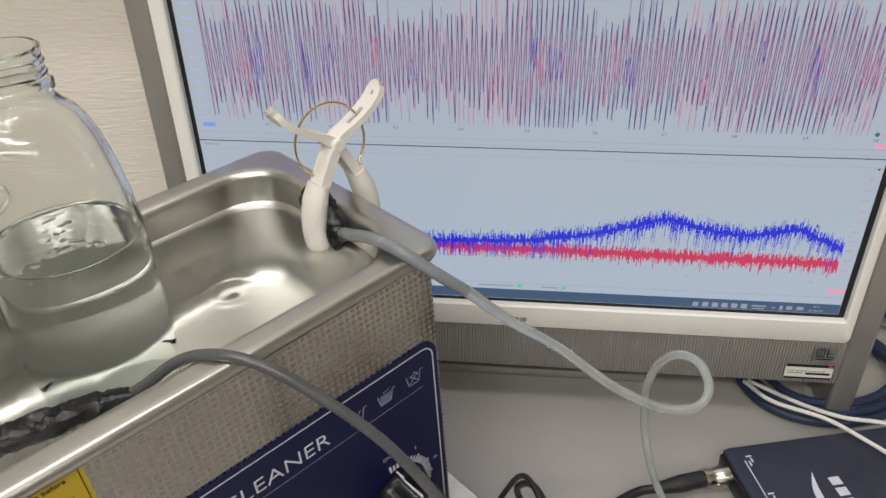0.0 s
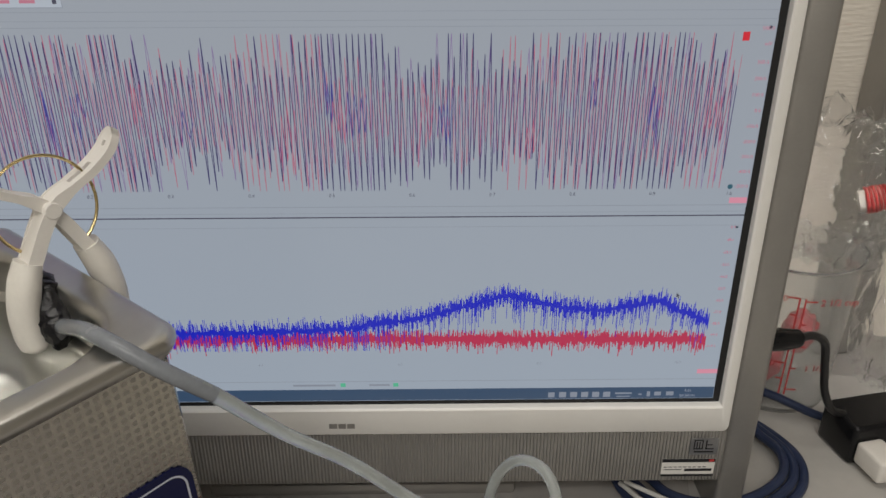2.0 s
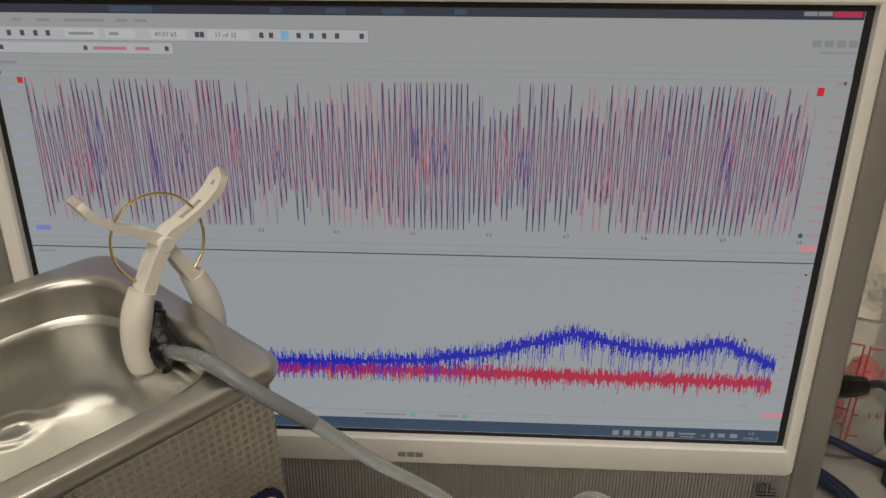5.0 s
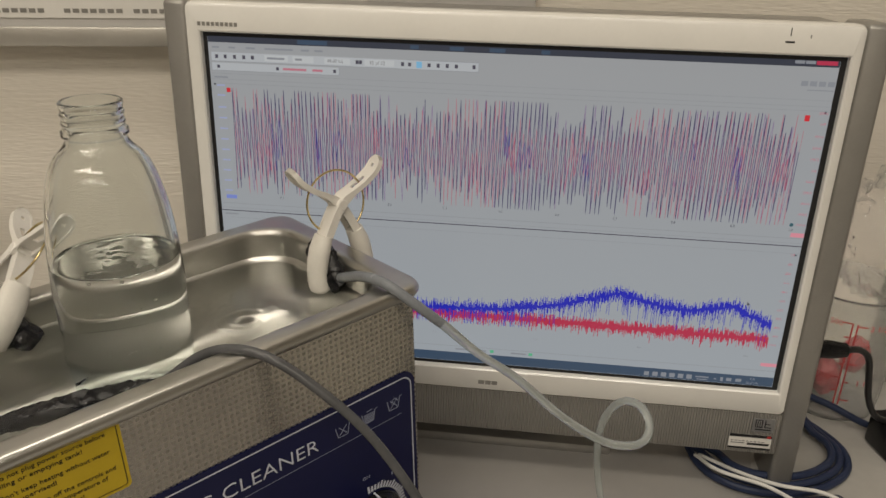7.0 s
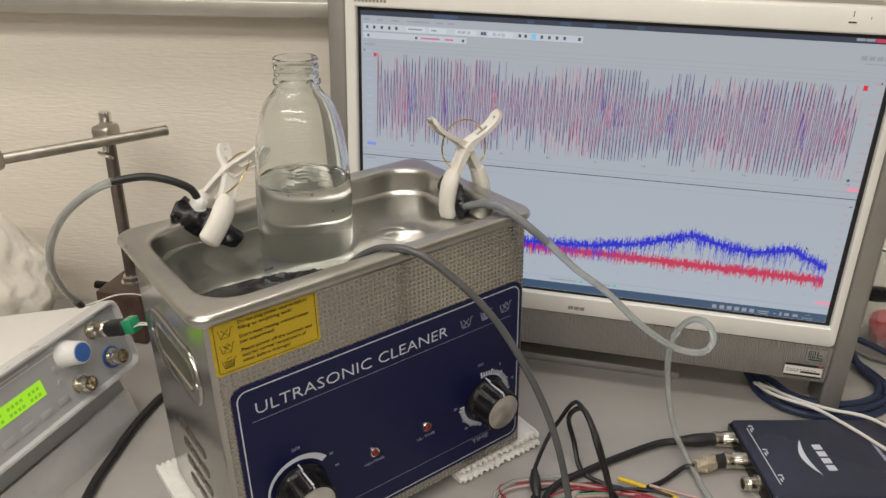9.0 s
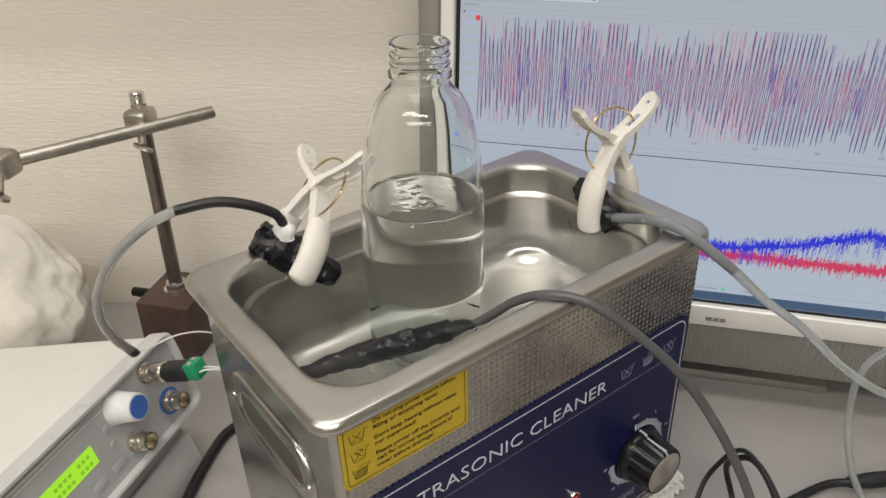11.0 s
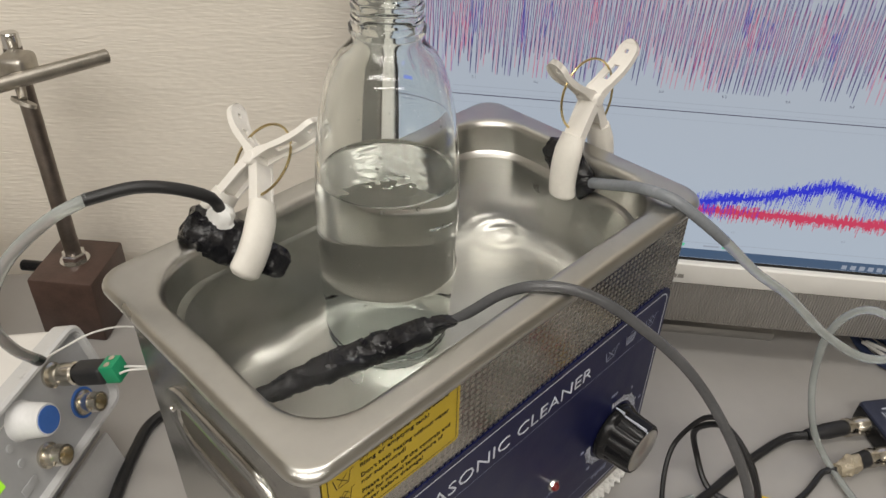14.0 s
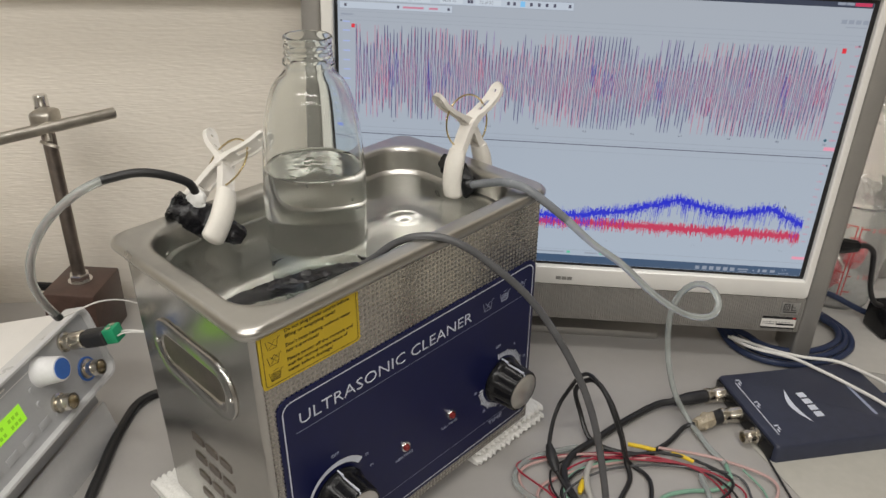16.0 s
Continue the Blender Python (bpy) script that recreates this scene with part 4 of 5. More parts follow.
on_screen("toolbar_edge", [(0.005, 0.201, 0.2362, 0.2365), (0.2008, 0.2011, 0.2365, 0.2427), (0.15, 0.201, 0.2427, 0.243), (0.005, 0.1003, 0.2295, 0.2298), (0.1001, 0.1004, 0.2298, 0.2352)], S_GREY, 0.0006)
on_screen("toolbar_field", [(0.045, 0.0625, 0.2375, 0.2419), (0.066, 0.0815, 0.2375, 0.2419), (0.0895, 0.1085, 0.2375, 0.2419), (0.119, 0.1405, 0.2375, 0.2419)], glow("screen_white", (0.55, 0.6, 0.66)), 0.0006)
on_screen("toolbar_icon", [(x, x + 0.0022, 0.2384, 0.2411) for x in (0.008, 0.0145, 0.0215, 0.0285, 0.035, 0.1125, 0.115, 0.1455, 0.1505, 0.1645, 0.171, 0.1775, 0.184, 0.1965)] + [(x, x + 0.002, 0.2314, 0.2337) for x in (0.009, 0.0535, 0.096)], S_LINE)
on_screen("toolbar_cursor", [(0.1565, 0.1605, 0.2375, 0.242)], glow("screen_sky", (0.2, 0.5, 0.8)))
words("sample_text", "32 of 32", 0.0024, 0.1225, 0.0004, 0.2386, S_LINE, scr)
words("sample_text", "49.07 kS", 0.0024, 0.0915, 0.0004, 0.2386, S_LINE, scr)
on_screen("sample_mark", [(0.047, 0.06, 0.239, 0.2405), (0.068, 0.073, 0.239, 0.2405)], S_GREY)
on_screen("channel_mark", [(0.0585, 0.076, 0.2317, 0.2333), (0.0805, 0.088, 0.2317, 0.2333)], S_PALE)
on_screen("maker_mark", [(0.4195 + 0.0058 * k, 0.4240 + 0.0058 * k, 0.2368, 0.2402) for k in range(4)] + [(0.4240, 0.4415, 0.2338, 0.2345)], S_GREY)
on_screen("rule", [(IX0, IX1, 0.2274, 0.2276), (IX0, IX1, 0.2232, 0.2234), (0.0095, 0.441, 0.2202, 0.2204), (IX0, IX1, 0.1272, 0.1275), (IX0, IX1, 0.0166, 0.0169), (0.0095, 0.441, 0.1155, 0.1157), (IX0, IX1, 0.1236, 0.1238), (0.4420, 0.4422, 0.126, 0.2232)], S_GREY)
on_screen("divider", [(IX0, IX1, 0.1210, 0.1217)], S_LINE)
on_screen("tab_mark", [(0.006, 0.0165, 0.2242, 0.2255), (0.006, 0.0165, 0.118, 0.1192), (0.1915, 0.2165, 0.0134, 0.0148), (0.2365, 0.2485, 0.0134, 0.0148)], S_GREY)
on_screen("tick_box", [(0.2195, 0.2225, 0.0129, 0.0155), (0.2507, 0.2537, 0.0129, 0.0155)], S_GREEN)
on_screen("unit_chip", [(0.008, 0.0165, 0.1312, 0.1342)], glow("screen_chip", (0.2, 0.28, 0.75)))
on_screen("pink_chip", [(0.4325, 0.4420, 0.1282, 0.1315), (0.4300, 0.4420, 0.0205, 0.0235)], S_PINK)
on_screen("trigger_mark", [(0.0148, 0.0178, 0.2140, 0.2172), (0.4262, 0.4296, 0.2130, 0.2172)], glow("screen_bright_red", (0.7, 0.02, 0.04)), 0.0003)
on_screen("corner_mark", [(0.4385, 0.4398, 0.2186, 0.22), (0.0055, 0.0068, 0.219, 0.2202), (0.4385, 0.4398, 0.1138, 0.115)], S_DARK)
part("axis_dot", lathe([(0, 0), (0.0014, 0), (0, 0.0001)], 16, axis_to((0.4318, 0.0003, 0.1376), (0, -1, 0))), glow("screen_teal", (0.03, 0.12, 0.17)), scr)
for k, v in enumerate(("500.0", "mV", "300.0", "200.0", "100.0", "0.0", "-100.0", "-200.0", "-300.0", "-400.0", "-500.0")):
    z = 0.2188 - 0.0081 * (k if k != 1 else 0.9)
    words("axis_number", v, 0.0019, 0.4412, 0.0004, z - 0.0009, S_PALE, scr, align="RIGHT")
    on_screen("axis_mark", [(0.0075, 0.0135, z - 0.0006, z + 0.0006)], glow("screen_pale_blue", (0.36, 0.42, 0.68)))
for k, v in enumerate(("0.0", "dBu", "-22.0", "-33.0", "-44.0", "-55.0", "-66.0", "-77.0", "-88.0", "-99.0", "-110.0")):
    words("axis_number", v, 0.0016, 0.4385, 0.0004, 0.1137 - 0.0075 * k, S_PALE, scr, align="RIGHT")
for k in range(1, 10):
    words("axis_number", "0.%d" % k, 0.0019, 0.0104 + 0.0423 * k, 0.0004, 0.1331, S_LINE, scr, align="CENTER")
words("axis_number", "1.0", 0.0019, 0.4318, 0.0004, 0.1328, S_LINE, scr, align="CENTER")
for k, v in enumerate(("2.0", "4.0", "6.0", "8.0", "10.0")):
    words("axis_number", v, 0.0017, 0.0925 + 0.0813 * k, 0.0004, 0.0277, S_GREY, scr, align="CENTER")
words("clock", "0:31", 0.0017, 0.4265, 0.0004, 0.0076, S_GREY, scr, align="CENTER")
words("clock", "2010/01/01", 0.0015, 0.4265, 0.0004, 0.0042, S_GREY, scr, align="CENTER")
on_screen("tray_icon", [(0.3495 + 0.0066 * k, 0.3495 + 0.0066 * k + 0.0042, 0.0042, 0.0080) for k in range(5)] + [(0.383, 0.393, 0.0062, 0.0074), (0.384, 0.392, 0.0042, 0.0050), (0.397, 0.399, 0.0055, 0.0065), (0.402, 0.404, 0.0044, 0.0080), (0.4065, 0.4105, 0.0050, 0.0078), (0.4135, 0.418, 0.0050, 0.0078)], S_GREY)
on_screen("tray_red", [(0.343, 0.3468, 0.0042, 0.0078)], S_GREY)
cur = bmesh.new()
cur.faces.new([cur.verts.new((0.4115 + x, 0.0003, 0.0745 + z)) for x, z in ((0, 0), (0.0022, -0.0022), (0.0012, -0.0022), (0.0017, -0.0034), (0.0012, -0.0036), (0.0007, -0.0025), (0, -0.003))])
part("mouse_pointer", cur, S_LINE, scr)
# upper plot: crowded oscillation of two channels
rs = random.Random(11)


def zigzag(points, w, y):
    """A thin drawn line through (x, z) points, as one strip of slanted quads."""
    bm = bmesh.new()
    for (xa, za), (xb, zb) in zip(points, points[1:]):
        bm.faces.new([bm.verts.new(q) for q in ((xa - w, y, za), (xa + w, y, za), (xb + w, y, zb), (xb - w, y, zb))])
    return bm


def channel(x0, x1, cycles, low, high, seed, mid=0.1768):
    """Crests of one sampled oscillation between x0 and x1, its swing uneven from crest to crest."""
    rnd = random.Random(seed)
    out = []
    n = cycles * 2
    drift = 0.8
    for k in range(n):
        f = k / n
        drift = min(1.0, max(0.45, drift + rnd.uniform(-0.16, 0.16)))
        swing = min(1.0, rnd.uniform(low, high) * drift * (1.05 + 0.2 * math.sin(f * 21 + seed)))
        out.append((x0 + (x1 - x0) * f + rnd.uniform(-0.0005, 0.0005), mid + (0.0402 if k % 2 else -0.0402) * swing))
    return out


PX0, PX1 = 0.0178, 0.4290
TRACES = [(channel(PX0, PX1, 140, 0.75, 1.6, 3), 0.00019, S_NAVY, 0.0005), (channel(PX0, PX1, 133, 0.6, 1.5, 5), 0.00012, S_ROSE, 0.00055), (channel(PX0, PX1, 64, 0.5, 1.5, 9), 0.00013, glow("screen_mauve", (0.24, 0.14, 0.36)), 0.00062)]
INK_TRACE = glow("screen_ink_blue", (0.03, 0.03, 0.3))
for k in range(18):
    bx = rs.uniform(PX0, PX1 - 0.014)
    TRACES.append((channel(bx, bx + rs.uniform(0.005, 0.013), rs.randint(2, 4), 0.15, 0.55, k, rs.gauss(0.1768, 0.006)), 0.00015, (S_ROSE, INK_TRACE)[k % 2], 0.00045 + 0.00001 * (k % 4)))
for crest, w_, material_, dep_ in TRACES:
    tagged(part("trace", zigzag(crest, w_, dep_), material_, scr), kind="stuff")


def envelope(x):
    pts = ((0.0165, 0.056), (0.1, 0.0545), (0.16, 0.0538), (0.222, 0.0562), (0.262, 0.0622), (0.292, 0.0702), (0.316, 0.0775), (0.332, 0.073), (0.35, 0.069), (0.37, 0.0668), (0.39, 0.071), (0.404, 0.0732), (0.416, 0.0662), (0.432, 0.0595))
    for (x0, z0), (x1, z1) in zip(pts, pts[1:]):
        if x <= x1:
            return z0 + (z1 - z0) * (x - x0) / (x1 - x0)
    return pts[-1][1]


blue, red = [], []
for k in range(860):
    x = 0.0165 + (0.4322 - 0.0165) * k / 860
    e = envelope(x)
    r = 0.0475 + 0.0012 * math.sin(x * 9)
    blue.append((x, x + 0.0005, e - 0.0045 - abs(rs.gauss(0.0, 0.0036)), e + rs.uniform(-0.0032, 0.0026)))
    if rs.random() < 0.42:
        blue.append((x, x + 0.0003, max(0.038, e - rs.uniform(0.008, 0.024)), e + rs.uniform(0, 0.0055)))
    red.append((x, x + 0.0005, r - 0.0042 - abs(rs.gauss(0.0, 0.0036)), r + rs.uniform(-0.0016, 0.0034)))
    if rs.random() < 0.22:
        red.append((x, x + 0.0003, r - rs.uniform(0.004, 0.0125), r + rs.uniform(0.001, 0.005)))
on_screen("spectrum", red, S_RED, 0.0006)
on_screen("spectrum", blue, S_BLUE, 0.0005)


# ---- function generator ----
FG = pose(0.0078, 0.2510, 0.0575, -16.5, 0, 35.7)
gen = thing("function_generator", "white tilted function generator with a grey face and green display", "function generator", FG)
turn_face = lambda d, y, r=0.009: [(p[0], y, p[1]) for p in round_rect(-0.205 + d, 0.0 - d, 0.0 + d, 0.0655 - d, r, 0, 5)]
part("case", loft([turn_face(0.002, 0.006), turn_face(0.0015, 0.19), turn_face(0.004, 0.193)], False, True), INSTR_WHITE, gen, "white plastic case")
part("bezel", loft([turn_face(0.0, 0.007), turn_face(0.0, -0.005), turn_face(0.0014, -0.0068), turn_face(0.0034, -0.0066, 0.007), turn_face(0.0042, -0.004, 0.0065), turn_face(0.0044, 0.004, 0.0065)], False, False), INSTR_RIM, gen, "clear grey rim round the face")
face = part("face", loft([turn_face(0.0042, -0.0015, 0.0065)], True, False), INSTR_FACE, gen, "grey face with buttons and sockets")
lcdp = part("display", bars([(-0.1597, -0.0967, 0.0279, 0.0414)], -0.0019), LCD, gen, "lit yellow-green display")
part("display_text", bars([(-0.1567 + 0.00407 * k, -0.1540 + 0.00407 * k, z, z + 0.0026) for k in range(14) for z in (0.0301, 0.0354) if (k * 7 + int(z * 1000)) % 5], -0.0021), LCD_TEXT, lcdp)
part("maker_mark", bars([(-0.195 + 0.004 * k, -0.192 + 0.004 * k, 0.052, 0.0562) for k in range(8)], -0.0019), DARK, face, "dark maker's mark")
part("model_line", bars([(-0.158, -0.07, 0.0535, 0.0542), (-0.158, -0.1, 0.0562, 0.0575)], -0.0019), INSTR_WHITE, face)
sw = part("power_switch", box((-0.1945, -0.006, 0.018), (-0.1775, -0.0014, 0.043), 0.0012), KNOB_WHITE, gen, "white rocker switch")
part("switch_mark", bars([(-0.1868, -0.1852, 0.033, 0.039)], -0.0062), DARK, sw)
for k in range(6):
    x = -0.166 + 0.0185 * k
    part("button", box((x, -0.0022, 0.0115), (x + 0.0125, -0.0014, 0.0175), 0.0005), INSTR_FACE, gen)
for x, z in ((-0.0815, 0.041), (-0.0815, 0.029)):
    part("button", lathe([(0, 0), (0.0026, 0), (0.0024, 0.001), (0, 0.0012)], 18, axis_to((x, -0.0014, z), (0, -1, 0))), INSTR_FACE, gen)
kn = part("tuning_knob", lathe([(0, 0), (0.0118, 0), (0.0108, 0.002), (0.0094, 0.018), (0.0088, 0.0192), (0.0, 0.0192)], 36, axis_to((-0.0660, -0.0014, 0.0466), (0, -1, 0))), KNOB_WHITE, gen, "white tuning knob with a blue cap")
part("cap", lathe([(0.0078, 0.019), (0.0078, 0.0197), (0, 0.0199)], 28, axis_to((-0.0660, -0.0014, 0.0466), (0, -1, 0))), KNOB_BLUE, kn, "blue cap")


def bnc(p, d, parent, length=0.014, r=0.0062, lab="nickel coaxial socket"):
    m = axis_to(p, d)
    s = part("coax_socket", lathe([(r * 1.25, 0), (r * 1.25, 0.002), (r, 0.0025), (r, length * 0.55), (r * 1.06, length * 0.6), (r, length * 0.66), (r, length), (r * 0.8, length), (r * 0.8, length * 0.5), (0, length * 0.5)], 24, m), NICKEL, parent, lab)
    part("pin", lathe([(0, length * 0.45), (0.0011, length * 0.45), (0.0011, length * 0.85), (0, length * 0.9)], 10, m), BRASS, s)
    for a in (0, 180):
        q = m @ Matrix.Rotation(radians(a), 4, "Z")
        part("lug", rod(q @ Vector((r * 0.9, 0, length * 0.72)), q @ Vector((r * 1.28, 0, length * 0.72)), 0.001, 8), NICKEL, s)
    return s


bnc((-0.0334, -0.0014, 0.0504), (0, -1, 0), gen)
bnc((-0.0262, -0.0014, 0.0199), (0, -1, 0), gen)
bnc((-0.0664, -0.0014, 0.0178), (0, -1, 0), gen)
part("socket_ring", lathe([(0.0082, 0), (0.0098, 0), (0.0098, 0.0012), (0.0082, 0.0012)], 28, axis_to((-0.0262, -0.0014, 0.0199), (0, -1, 0))), KNOB_BLUE, gen, "blue ring round a socket")
part("status_light", lathe([(0, 0), (0.0014, 0), (0.0012, 0.001), (0, 0.0013)], 12, axis_to((-0.028, -0.0014, 0.0615), (0, -1, 0))), glow("green_led", (0.2, 0.9, 0.2), 1.0), gen)
part("stand_plate", box((-0.186, 0.012, -0.0575), (-0.012, 0.0155, -0.0215), 0.0015), INSTR_RIM, gen, "pale grey stand plate under the front")
part("stand_recess", box((-0.19, 0.017, -0.022), (-0.012, 0.03, 0.001), 0.001), INSTR_FACE, gen)
part("rear_foot", box((-0.19, 0.168, -0.0045), (-0.015, 0.186, 0.003), 0.002), BLACK_RUBBER, gen)
ad = thing("terminal_adapter", "black plug adapter with a green screw terminal on the generator's socket", "adapter", FG @ Matrix.Translation((-0.0334, -0.0135, 0.0504)))
part("shell", rod((0, 0.004, 0), (0, -0.007, 0), 0.0071, 24), NICKEL, ad)
part("body", box((-0.0062, -0.0285, -0.0062), (0.0062, -0.007, 0.0062), 0.0028, 3), BLACK_RUBBER, ad)
part("terminal", box((-0.0056, -0.0385, -0.005), (0.0056, -0.0285, 0.0072), 0.0008), GREEN_TERM, ad, "green screw terminal")
for x in (-0.0028, 0.0028):
    part("screw", lathe([(0, 0), (0.0019, 0), (0.0019, -0.0004), (0, -0.0004)], 12, Matrix.Translation((x, -0.0335, 0.0076))), NICKEL, ad)
    part("wire", tube([(x, -0.0385, 0.0), (x * 0.6, -0.044, 0.001), (x * 0.3 + 0.004, -0.052, -0.003), (0.012, -0.062, -0.012)], 0.0007, 6), CABLE_WHITE, ad)

# ---- magnetic stand ----
stand = thing("magnetic_stand", "brown magnetic base with a steel post, cross rod and clamps", "stand", pose(0.0500, 0.4090, 0, 0, 0, -49))
part("base", box((-0.026, -0.0295, 0.0), (0.026, 0.0295, 0.0595), 0.002), MAGNET, stand, "brown enamelled magnet block")
part("lever", rod((-0.026, 0.0, 0.05), (-0.047, 0.0, 0.05), 0.0045, 14), BLACK_PLASTIC, stand)
part("washer", lathe([(0.006, 0.0595), (0.0115, 0.0595), (0.0115, 0.0612), (0.006, 0.0612)], 28), CHROME, stand)
part("nut", lathe([(0.0058, 0.0612), (0.0098, 0.0612), (0.0098, 0.0668), (0.0085, 0.068), (0.0058, 0.068)], 6), CHROME, stand)
part("post", rod((0, 0, 0.0596), (-0.006, 0.0095, 0.236), 0.0062, 20), POST_STEEL, stand, "dark round steel post")
part("post_bolt", rod((-0.006, 0.0095, 0.2345), (-0.0062, 0.0098, 0.2455), 0.0062, 16), CHROME, stand)
SI = stand.matrix_world.inverted()
ra, rb_ = SI @ Vector((0.104, 0.388, 0.226)), SI @ Vector((-0.115, 0.388, 0.222))
part("cross_rod", rod(ra, rb_, 0.0052, 18), ROD_STEEL, stand, "dull steel cross rod")


def boss(x, y, z):
    c = SI @ Vector((x, y, z))
    bm = box((c.x - 0.010, c.y - 0.011, c.z - 0.009), (c.x + 0.010, c.y + 0.011, c.z + 0.010), 0.004, 3)
    cl = part("clamp", bm, ROD_STEEL, stand, "cast steel rod clamp")
    part("thumb_screw", rod(c + Vector((0.004, -0.008, -0.004)), c + Vector((0.012, -0.022, -0.012)), 0.0028, 12), ROD_STEEL, cl)
    part("wing", lathe([(0, -0.0012), (0.0085, -0.0012), (0.0085, 0.0012), (0, 0.0012)], 20, axis_to(c + Vector((0.013, -0.024, -0.013)), (0.3, 0.5, 1)) @ Matrix.Diagonal((1.3, 0.75, 1, 1))), ROD_STEEL, cl)


boss(0.0478, 0.401, 0.2275)
boss(-0.060, 0.3845, 0.2235)
part("clamp_jaw", tube([SI @ Vector(p) for p in ((-0.072, 0.388, 0.219), (-0.094, 0.384, 0.212), (-0.112, 0.378, 0.2), (-0.128, 0.37, 0.196))], [0.0045, 0.007, 0.0065, 0.0045], 12), BLUE_CLAMP, stand, "blue vinyl-dipped clamp jaw")
part("clamp_jaw", tube([SI @ Vector(p) for p in ((-0.070, 0.392, 0.226), (-0.094, 0.398, 0.228), (-0.118, 0.4, 0.226), (-0.135, 0.396, 0.22))], [0.0045, 0.0065, 0.0065, 0.0045], 12), BLUE_CLAMP, stand, "blue vinyl-dipped clamp jaw")

# cotton pile behind the generator
cw = bmesh.new()
bmesh.ops.create_icosphere(cw, subdivisions=6, radius=1)
for v in cw.verts:
    p = v.co.copy()
    q = p * (1 + 0.14 * noise.noise(p * 1.7) + 0.045 * noise.noise(p * 4) + 0.012 * noise.noise(p * 11) + 0.008 * noise.noise(p * 30))
    v.co = (q.x * 0.105, q.y * 0.05, max(0.0005 - 0.075, q.z * 0.085))
solo("cotton_wool", cw, COTTON, "loose pile of cream cotton wool on the desk", "cotton wool", m=pose(-0.105, 0.475, 0.0745, 0, 0, -38.7))

# ---- wall fittings ----
board = thing("whiteboard", "whiteboard with an aluminium tray along its lower edge, on the wall", "whiteboard", ROOM)
part("tray", box((-0.62, -0.028, 0.3365), (0.30, -0.001, 0.3405), 0.001), RAIL, board, "aluminium tray")
part("tray_lip", box((-0.62, -0.030, 0.3365), (0.30, -0.0262, 0.3515), 0.0012), RAIL, board)
part("panel", box((-0.62, -0.012, 0.3412), (0.30, -0.001, 1.15), 0.002), BOARD, board)
poster = thing("poster", "white printed sheet with a line of dark characters, on the whiteboard", "poster", ROOM)
part("sheet", box((-0.155, -0.0135, 0.3565), (0.16, -0.0122, 0.62)), PAPER, poster)
part("print_line", bars([(-0.150 + 0.0068 * k, -0.150 + 0.0068 * k + 0.005, 0.3605, 0.3638) for k in range(40) if k not in (8, 9, 17, 24)], -0.0138), SILVER, poster)
conduit = solo("cable_duct", box((0.675, -0.03, 0.0), (0.715, -0.0005, 1.2), 0.003), SILVER, "grey upright cable duct on the wall", "cable duct", m=ROOM)

# ---- oscilloscope box and its plugs ----
PB = pose(0.4285, -0.0900, 0.0, 0, 0, -35)
scope = thing("usb_oscilloscope", "flat navy USB oscilloscope with coaxial sockets on the desk", "oscilloscope", PB)
part("case", loft([round_rect(0, 0.142, -0.1, 0, 0.004, 0.0008, 4), round_rect(0.0, 0.142, -0.1, 0, 0.004, 0.0155, 4), round_rect(0.0012, 0.1408, -0.0988, -0.0012, 0.0035, 0.0175, 4), round_rect(0.003, 0.139, -0.097, -0.003, 0.003, 0.0182, 4)], True, True), BOX_NAVY, scope, "navy matt plastic case")
part("end_cap", box((-0.0022, -0.0965, 0.002), (0.0005, -0.0035, 0.016), 0.0008), BLACK_PLASTIC, scope)
part("print_line", loft([[(0.010, -0.014, 0.0184), (0.0108, -0.014, 0.0184), (0.0108, -0.086, 0.0184), (0.010, -0.086, 0.0184)]], True), INK_WHITE, scope)
flat = Matrix.Rotation(radians(-90), 4, "Z")
for yy_, s_ in ((-0.014, "CH A"), (-0.046, "CH B"), (-0.078, "EXT")):
    mk = bmesh.new()
    for dx, dy, lx_, ly_ in ((0.0125, 0.003, 0.004, 0.0012), (0.0125, -0.003, 0.0012, 0.004), (0.0148, -0.0005, 0.0012, 0.0035)):
        box((dx, yy_ + dy - ly_ / 2, 0.0183), (dx + lx_, yy_ + dy + ly_ / 2, 0.0185), 0, 2, mk)
    part("socket_mark", mk, INK_WHITE, scope)
logo = bmesh.new()
for k in range(4):
    box((0.058, -0.037 - k * 0.0088 - 0.0065, 0.0183), (0.0655, -0.037 - k * 0.0088, 0.0185), 0.0, 2, logo)
part("badge", logo, INK_WHITE, scope, "plain white maker's badge")
sw_ = bmesh.new()
prev = None
for k in range(24):
    f = k / 23
    y = -0.030 - 0.046 * f
    xm, wd = 0.0505 - 0.006 * math.sin(f * math.pi), 0.0026 * math.sin(f * math.pi)
    cu_ = [sw_.verts.new((xm - wd, y, 0.0184)), sw_.verts.new((xm + wd, y, 0.0184))]
    if prev:
        sw_.faces.new((prev[0], cu_[0], cu_[1], prev[1]))
    prev = cu_
part("badge_sweep", sw_, INK_WHITE, scope)
part("model_mark", box((0.112, -0.075, 0.0183), (0.115, -0.028, 0.0185)), INK_GREY, scope)
for yy_ in (-0.0175, -0.0460, -0.0745):
    bnc((-0.002, yy_, 0.0092), (-1, 0, 0), scope, 0.013, 0.0058)
part("usb_plug", box((0.142, -0.062, 0.004), (0.168, -0.044, 0.015), 0.0025), CABLE_BLUE, scope, "blue USB plug")
PBM = PB


def desk_cable(name, label, category, pts, r, material, group=""):
    return solo(name, tube(pts, r, 10), material, label, category, group)


